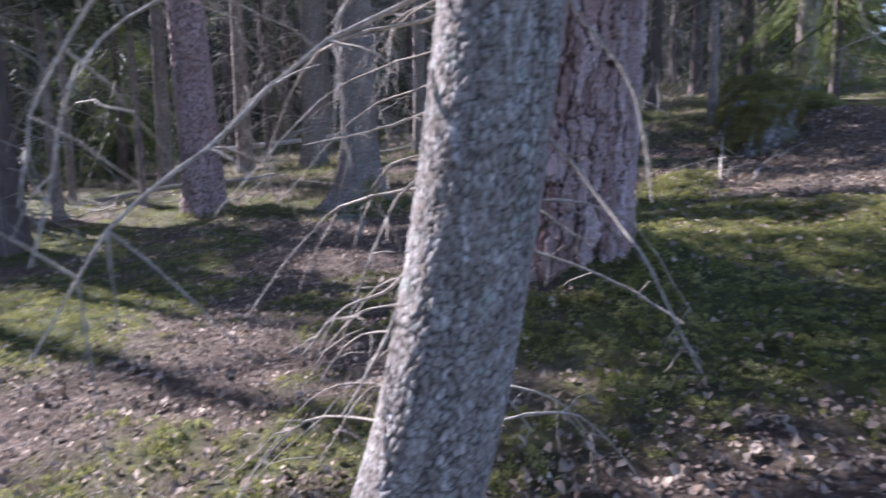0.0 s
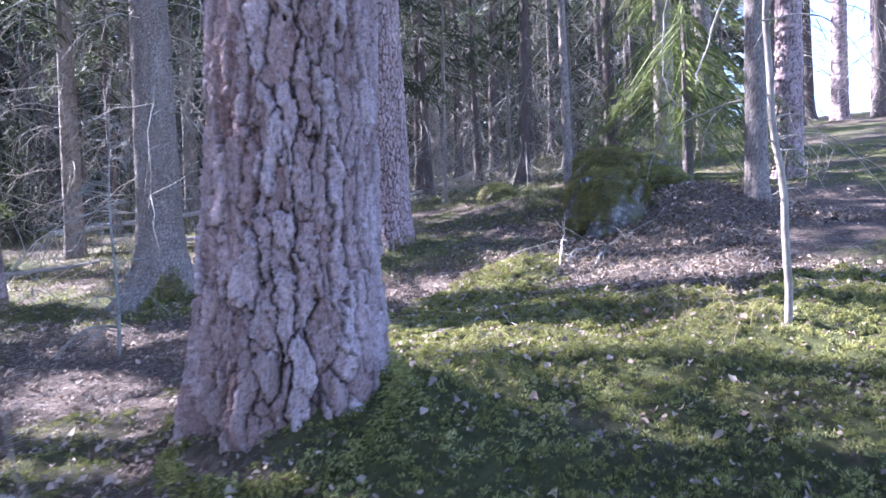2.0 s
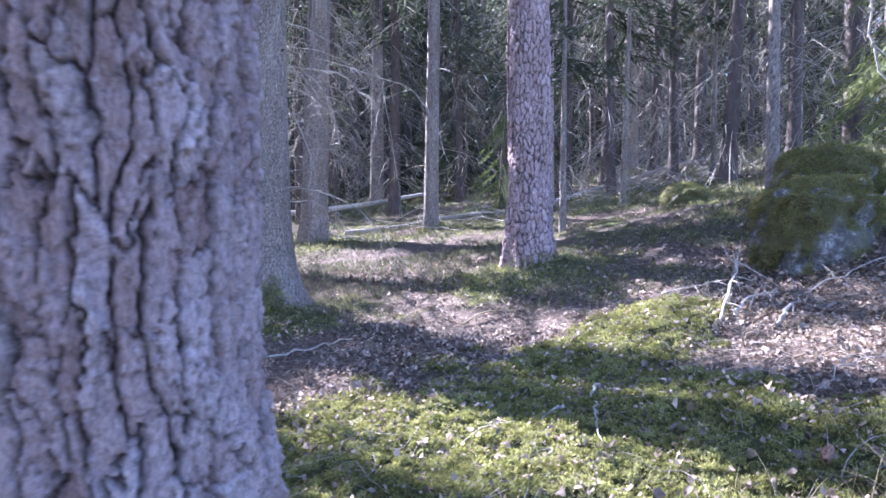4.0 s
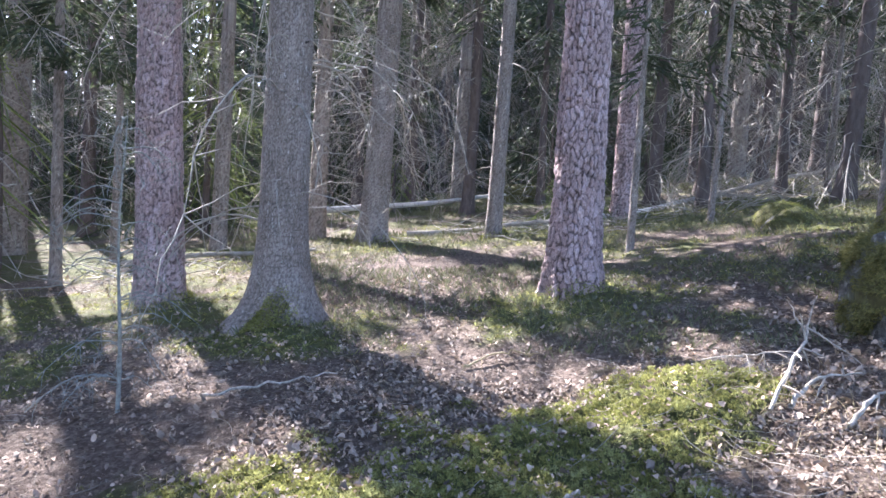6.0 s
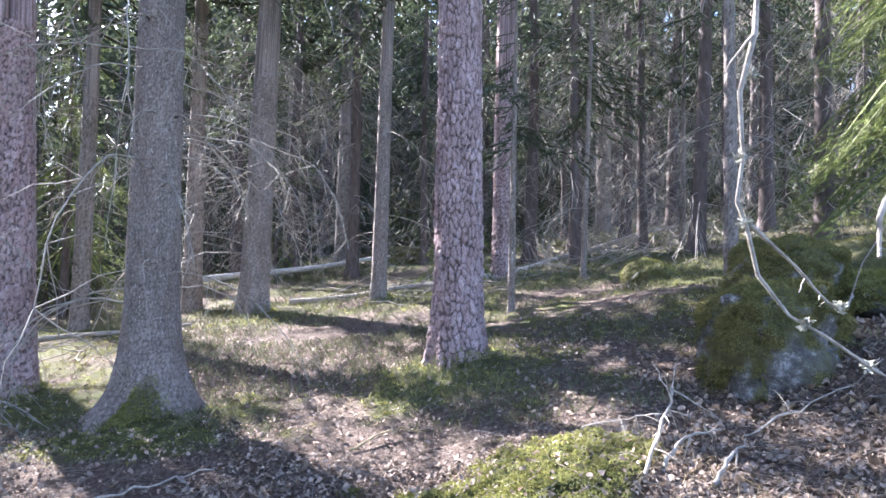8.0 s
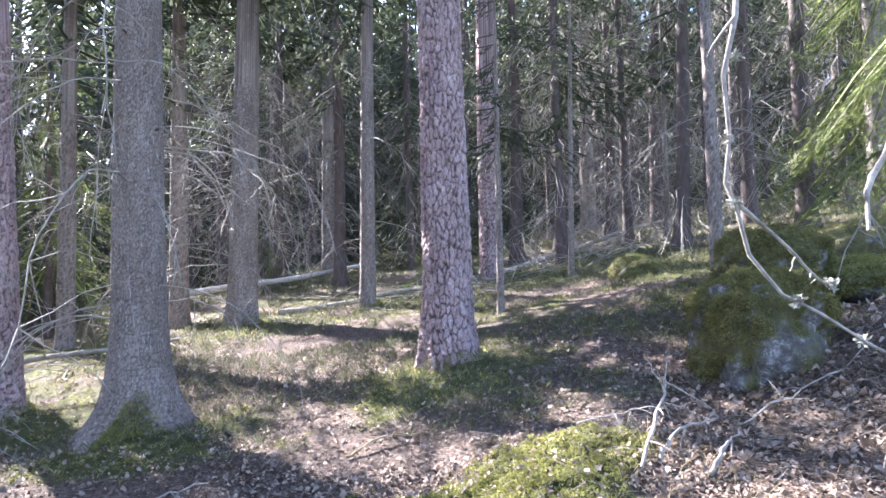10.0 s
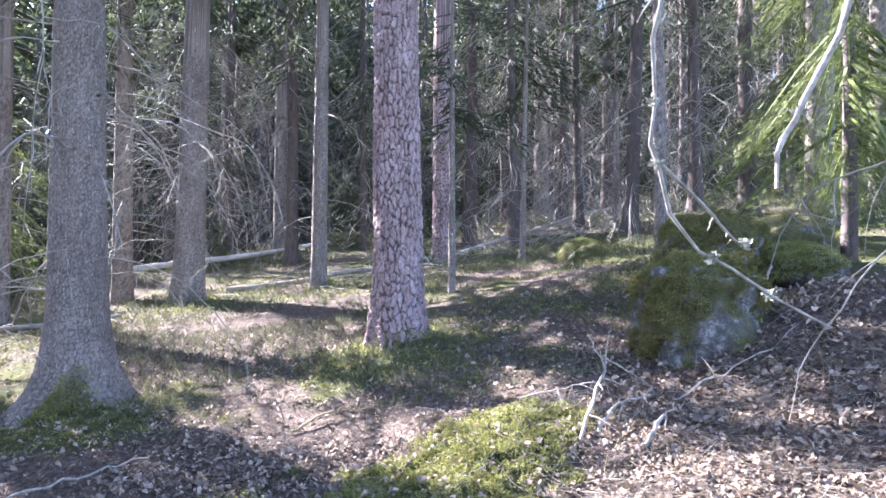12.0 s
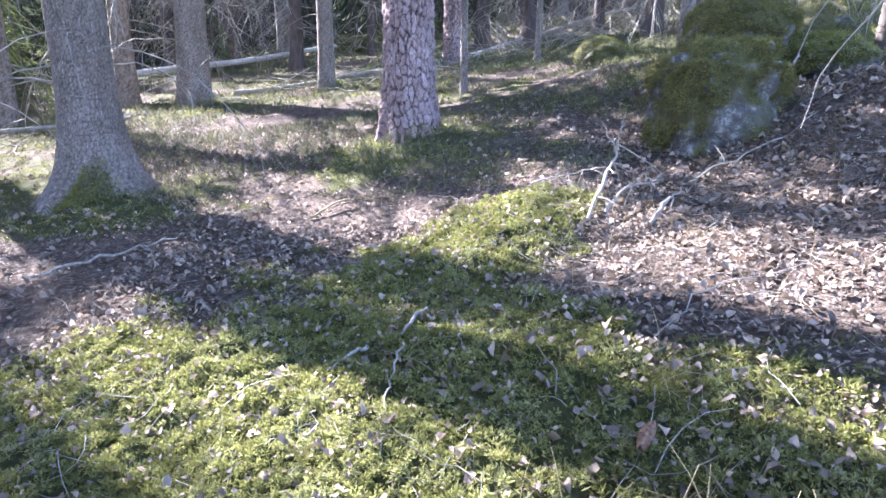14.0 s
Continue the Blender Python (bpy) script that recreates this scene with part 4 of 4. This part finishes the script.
for k, (x, y, z) in enumerate(((2.65, 4.16, 2.24), (2.65, 4.14, 2.15), (2.67, 4.18, 2.36), (2.72, 4.13, 2.02), (2.79, 4.12, 1.97), (2.79, 4.2, 2.04), (2.82, 4.1, 2.21))):
    rr = np.random.RandomState(760 + k)
    heap = Heap()
    ax = unit(rr.normal(size=(46, 3)))
    heap.blades(np.array([x, y, z]) - np.array(pale.location) + ax * 0.004 + rr.normal(size=(46, 3)) * 0.003, ax, unit(np.cross(ax, rr.normal(size=(46, 3)))), rr.uniform(0.005, 0.013, 46), rr.uniform(0.003, 0.006, 46))
    heap.done("lichen_tuft", LICHEN_TUFT, pale, False)
for k in range(12):
    rr = np.random.RandomState(700 + k)
    z, a, ln = rr.uniform(0.7, 2.6) + 0.8, rr.uniform(-0.5, 0.7), rr.uniform(0.3, 0.7)
    hang(pale, 720 + k, 0.004, [(3.13 - 0.03 * z, 3.93, z), (3.1 + ln * 0.5 * math.cos(a), 3.95 + ln * 0.5 * math.sin(a), z + 0.02), (3.1 + ln * math.cos(a), 3.95 + ln * math.sin(a), z - 0.5 * ln)], 4, None, 0.4)


# ---- small lichen-grey dead spruce ----
grey = stand("dead_sapling", -0.84, 6.29)
heap = Heap()
zz = np.linspace(-0.1, 1.9, 16)
heap.tube(np.stack([0.012 * np.sin(zz * 4), 0.01 * np.cos(zz * 3), zz], -1), np.linspace(0.016, 0.003, 16), 8)
LICHEN_TWIG = plain("lichen_twig", (0.12, 0.12, 0.11), (0.32, 0.34, 0.32), 40, 0.95, (1, 1, 1), 0.8, 0.006)
heap.done("trunk", LICHEN_TWIG, grey)
tagged(grey, "small dead spruce wrapped in grey lichen", "tree")
for k in range(44):
    rr = np.random.RandomState(800 + k)
    z, a, ln = rr.uniform(0.15, 1.85), rr.rand() * 6.283, rr.uniform(0.15, 0.5)
    dead_branch(grey, [(0, 0, z), (ln * 0.5 * math.cos(a), ln * 0.5 * math.sin(a), z + 0.02), (ln * math.cos(a), ln * math.sin(a), z - 0.35 * ln)], 0.0048, 820 + k, 7, LICHEN_TWIG, 4, 0.45, 0.005, True)


# ---- green drooping spruces ----
def green_spruce(x, y, h, spread, seed, low, label, count=130, per=170, size=0.12, material=None):
    t = stand("young_spruce", x, y)
    hp = Heap()
    zs = np.linspace(-0.2, h, 12)
    hp.tube(np.stack([0.02 * np.sin(zs), 0 * zs, zs], -1), np.linspace(0.09, 0.01, 12), 10)
    hp.done("trunk", FAR_BARK, t)
    crown(t, seed, low, h, spread, count, per, size, material or YOUNG_NEEDLES, 0.075, True, 4, 1.1)
    return tagged(t, label, "tree")


green_spruce(6.4, 10.6, 7.5, 1.5, 41, 1.3, "young green spruce with drooping sunlit sprays")
green_spruce(7.9, 14.6, 9.0, 1.7, 42, 1.2, "green spruce with drooping sprays on the slope")
green_spruce(0.7, 15.2, 2.2, 0.7, 43, 0.3, "small light green spruce among trunks", 40, 90, 0.11)
green_spruce(-5.0, 19.6, 1.6, 0.8, 44, 0.2, "small light green spruce by the fallen birch", 40, 90, 0.11)
green_spruce(-8.6, 11.0, 7.0, 1.6, 45, 1.0, "young spruce glowing in the sun", 90, 130)
green_spruce(-7.4, 14.8, 8.0, 1.6, 46, 1.4, "young spruce in the sunny opening", 90, 130)

# ---- what lies and grows on the floor ----
def floor_points(rng, n, bands):
    """Random places on the floor, by bands of share, x range and y range."""
    xs, ys = [], []
    for share, x0, x1, y0, y1 in bands:
        k = int(n * share)
        xs.append(rng.uniform(x0, x1, k))
        ys.append(rng.uniform(y0, y1, k))
    return np.concatenate(xs), np.concatenate(ys)


BANDS = ((0.38, 0.2, 4.4, 4.3, 7.2), (0.14, 0.0, 4.4, 1.8, 4.3), (0.19, -1.8, 5.4, 7.2, 10.5), (0.11, -4.2, 0.2, 1.4, 7.2), (0.05, -6.5, -1.8, 7.2, 13), (0.07, -4, 6, 10.5, 16), (0.06, 4.4, 11, 3, 13), (0.05, -1.6, 2.4, 0.7, 1.8))


LEAF_BANDS = ((0.32, 0.2, 4.6, 4.3, 7.4), (0.12, 0.0, 4.4, 1.8, 4.3), (0.16, -1.8, 5.4, 7.4, 10.5), (0.24, -4.2, 0.2, 1.4, 8.2), (0.07, -6.5, -1.8, 8.2, 13), (0.04, -4, 6, 10.5, 16), (0.05, 4.4, 11, 3, 13), (0.08, -1.6, 2.4, 0.7, 2.2), (0.04, -2.6, 0.0, 1.4, 4.0))


def moss_tufts(n, material, seed, name, label, size, threshold, lift=0.0):
    """Feathery moss shoots, thick where moss covers the floor."""
    rng = np.random.RandomState(seed)
    x, y = floor_points(rng, n, BANDS)
    keep = moss_share(x, y) * rng.uniform(0.6, 1.4, len(x)) > threshold
    x, y = x[keep], y[keep]
    z = ground_z(x, y)
    far = 1 + 0.09 * np.clip(np.hypot(x - 2.3, y - 3.5) - 2, 0, 9)
    s = size * rng.uniform(0.6, 1.5, len(x)) * far
    heap = Heap()
    for k in range(8):
        a = rng.uniform(0, 2 * math.pi, len(x))
        up = rng.uniform(0.1, 1.6, len(x))
        ax = unit(np.stack([np.cos(a), np.sin(a), up], -1))
        c = np.stack([x, y, z + lift], -1) + ax * (s * 0.5)[:, None] + rng.normal(size=(len(x), 3)) * (s * 0.35)[:, None] * np.array([1, 1, 0.3])
        side = unit(np.cross(ax, rng.normal(size=(len(x), 3))))
        heap.blades(c, ax, side, s * rng.uniform(0.6, 1.2, len(x)), s * rng.uniform(0.1, 0.22, len(x)))
    return tagged(heap.done(name, material, None, False), label, "moss", kind="stuff")


def moss_cushions(n, seed):
    """Small round heads of moss, packed close: fine leaves that spread from each head's heart."""
    rng = np.random.RandomState(seed)
    x, y = floor_points(rng, n, ((0.62, 0.2, 4.4, 4.2, 7.4), (0.2, 0.0, 4.4, 1.8, 4.2), (0.18, -4.0, 0.2, 1.6, 5.5)))
    keep = moss_share(x, y) * rng.uniform(0.6, 1.4, len(x)) > 0.5
    x, y = x[keep], y[keep]
    r = rng.uniform(0.012, 0.026, len(x))
    c = np.stack([x, y, ground_z(x, y) + rng.uniform(0.0, 0.02, len(x))], -1)
    heap = Heap()
    for k in range(20):
        out = unit(rng.normal(size=(len(x), 3)) * np.array([1, 1, 0.7]) + np.array([0, 0, 0.55]))
        ax = unit(out + rng.normal(size=out.shape) * 0.25)
        heap.blades(c + out * (r * 0.7)[:, None], ax, unit(np.cross(ax, rng.normal(size=out.shape))), r * rng.uniform(0.6, 1.0, len(x)), r * rng.uniform(0.2, 0.36, len(x)))
    return tagged(heap.done("moss_cushion", MOSS, None, False), "fluffy yellow-green moss in small round heads", "moss", kind="stuff")


def leaf_litter(n, seed, small, large, name, label, bands=LEAF_BANDS):
    """Curled dry leaves: a pointed oval, folded along its rib."""
    rng = np.random.RandomState(seed)
    x, y = floor_points(rng, n, bands)
    keep = moss_share(x, y) < rng.uniform(0.0, 1.5, len(x))
    x, y = x[keep], y[keep]
    m = len(x)
    z = ground_z(x, y) + 0.012 + 0.02 * rng.rand(m)
    s = (small + (large - small) * rng.rand(m) ** 2.2) * (1 + 0.03 * np.clip(y - 5, 0, 9))
    outline = np.array([(-1, 0), (-0.55, 0.42), (0.1, 0.52), (0.65, 0.3), (1, 0), (0.65, -0.3), (0.1, -0.52), (-0.55, -0.42), (-0.4, 0), (0.3, 0)])
    a, tip, roll = rng.uniform(0, 6.283, m), rng.normal(0, 0.5, m), rng.normal(0, 0.5, m)
    fold, curl = rng.uniform(-0.3, 1.5, m), rng.uniform(-1.1, 1.1, m)
    u, w = outline[:, 0][None] * s[:, None] * 0.75, outline[:, 1][None] * s[:, None] * rng.uniform(0.7, 1.15, m)[:, None]
    w = w * (1 + rng.normal(0, 0.16, w.shape))
    h = np.abs(w) * fold[:, None] + curl[:, None] * u ** 2 / s[:, None] + rng.normal(0, 0.13, u.shape) * s[:, None]
    dx = u * np.cos(a)[:, None] - w * np.sin(a)[:, None]
    dy = u * np.sin(a)[:, None] + w * np.cos(a)[:, None]
    v = np.stack([x[:, None] + dx, y[:, None] + dy, z[:, None] + h + u * np.sin(tip)[:, None] * 0.7 + w * np.sin(roll)[:, None]], -1).reshape(-1, 3)
    tri = np.array([(0, 8, 1), (8, 2, 1), (8, 9, 2), (9, 3, 2), (9, 4, 3), (0, 7, 8), (8, 7, 6), (8, 6, 9), (9, 6, 5), (9, 5, 4)])
    f = (tri[None] + (np.arange(m) * 10)[:, None, None]).reshape(-1, 3)
    return tagged(mesh_of(name, v, f, DRY_LEAF), label, "leaf litter", kind="stuff")


def twig_litter(n, seed):
    rng = np.random.RandomState(seed)
    x, y = floor_points(rng, n, ((0.3, 0.2, 4.4, 4.2, 7.2), (0.3, 2.6, 5.2, 5.4, 8.2), (0.2, -2, 4, 7.2, 11), (0.2, -3.5, 0.2, 2, 7.5)))
    heap = Heap()
    for k in range(len(x)):
        ln, a = 0.04 + 0.3 * rng.rand() ** 2, rng.rand() * 6.283
        t = np.linspace(-0.5, 0.5, 5)
        bow = rng.normal(0, 0.5)
        px = x[k] + ln * (t * math.cos(a) - bow * (t * t) * math.sin(a))
        py = y[k] + ln * (t * math.sin(a) + bow * (t * t) * math.cos(a))
        pz = ground_z(px, py) + 0.012 + rng.uniform(0, 0.02) + t * rng.normal(0, 0.05) * ln + 0.05 * ln * rng.rand()
        heap.tube(np.stack([px, py, pz], -1), np.linspace(1, 0.5, 5) * rng.uniform(0.0009, 0.0026), 3)
    return tagged(heap.done("twig_litter", GREY_TWIG), "thin grey dry twigs lying on the litter", "twigs", kind="stuff")


def dry_grass(seed):
    """Pale stalks and dwarf-shrub twigs that stand in loose groups."""
    rng = np.random.RandomState(seed)
    heap = Heap()
    for cx, cy, r, n, tall in ((2.75, 4.45, 0.28, 40, 0.13), (2.95, 4.1, 0.25, 40, 0.15), (0.55, 5.5, 0.35, 50, 0.1), (2.95, 6.9, 0.35, 60, 0.15), (0.6, 7.2, 0.5, 60, 0.09), (3.4, 6.2, 0.6, 90, 0.12), (1.2, 8.3, 0.9, 90, 0.08), (-0.4, 9.6, 1.2, 160, 0.09), (3.3, 5.2, 0.6, 25, 0.09), (4.2, 7.2, 0.7, 90, 0.14)):
        for k in range(n):
            x, y = rng.normal(cx, r * 0.6), rng.normal(cy, r * 0.6)
            ln, a, out = tall * rng.uniform(0.5, 1.5), rng.rand() * 6.283, rng.uniform(0.2, 1.3)
            t = np.linspace(0, 1, 4)
            b = ln * out * t ** 1.6
            p = np.stack([x + b * math.cos(a), y + b * math.sin(a), float(ground_z(x, y)) + ln * t * (1 - 0.35 * out * t * 0.6)], -1)
            heap.tube(p, np.linspace(1.0, 0.4, 4) * rng.uniform(0.001, 0.0024), 3)
    return tagged(heap.done("dry_grass", DRY_GRASS), "pale dry grass stalks in loose groups", "grass", kind="stuff")


def blueberry(seed):
    """Low, dull green dwarf shrub over the open floor between the trees."""
    rng = np.random.RandomState(seed)
    heap = Heap()
    x, y = floor_points(rng, 15000, ((0.36, -2.5, 4.6, 7.8, 11.5), (0.24, -4, 6, 11, 15), (0.4, -9, 10, 14, 24)))
    keep = lattice(x * 1.3 + 5, y * 1.3, 91) > 0.35
    x, y = x[keep], y[keep]
    z = ground_z(x, y)
    m = len(x)
    for k in range(3):
        a = rng.uniform(0, 6.283, m)
        ax = unit(np.stack([np.cos(a) * 0.6, np.sin(a) * 0.6, rng.uniform(0.5, 1.2, m)], -1))
        s = rng.uniform(0.05, 0.11, m) * (1 + 0.08 * np.clip(y - 10, 0, 14))
        heap.blades(np.stack([x, y, z], -1) + ax * (s * 0.5)[:, None], ax, unit(np.cross(ax, rng.normal(size=(m, 3)))), s, s * rng.uniform(0.06, 0.16, m))
    return tagged(heap.done("dwarf_shrub", SHRUB, None, False), "low dull green dwarf shrubs between the trunks", "shrub", kind="stuff")


moss_cushions(30000, 30)
moss_tufts(30000, MOSS, 31, "moss_carpet", "bright yellow-green feathery moss in soft cushions", 0.026, 0.4)
moss_tufts(10000, DARK_MOSS, 32, "shade_moss", "dull dark green moss between the litter", 0.03, 0.12)
leaf_litter(33000, 33, 0.012, 0.034, "leaf_litter", "curled dry brown leaves scattered over the floor")
leaf_litter(22000, 37, 0.007, 0.018, "leaf_crumb", "crumbled bits of dry leaf and bark")
leaf_litter(2800, 38, 0.016, 0.042, "leaf_drift", "drift of large dry brown leaves beside the boulder", ((1.0, 3.1, 6.2, 6.3, 8.6),))
twig_litter(1900, 34)
dry_grass(35)
blueberry(36)
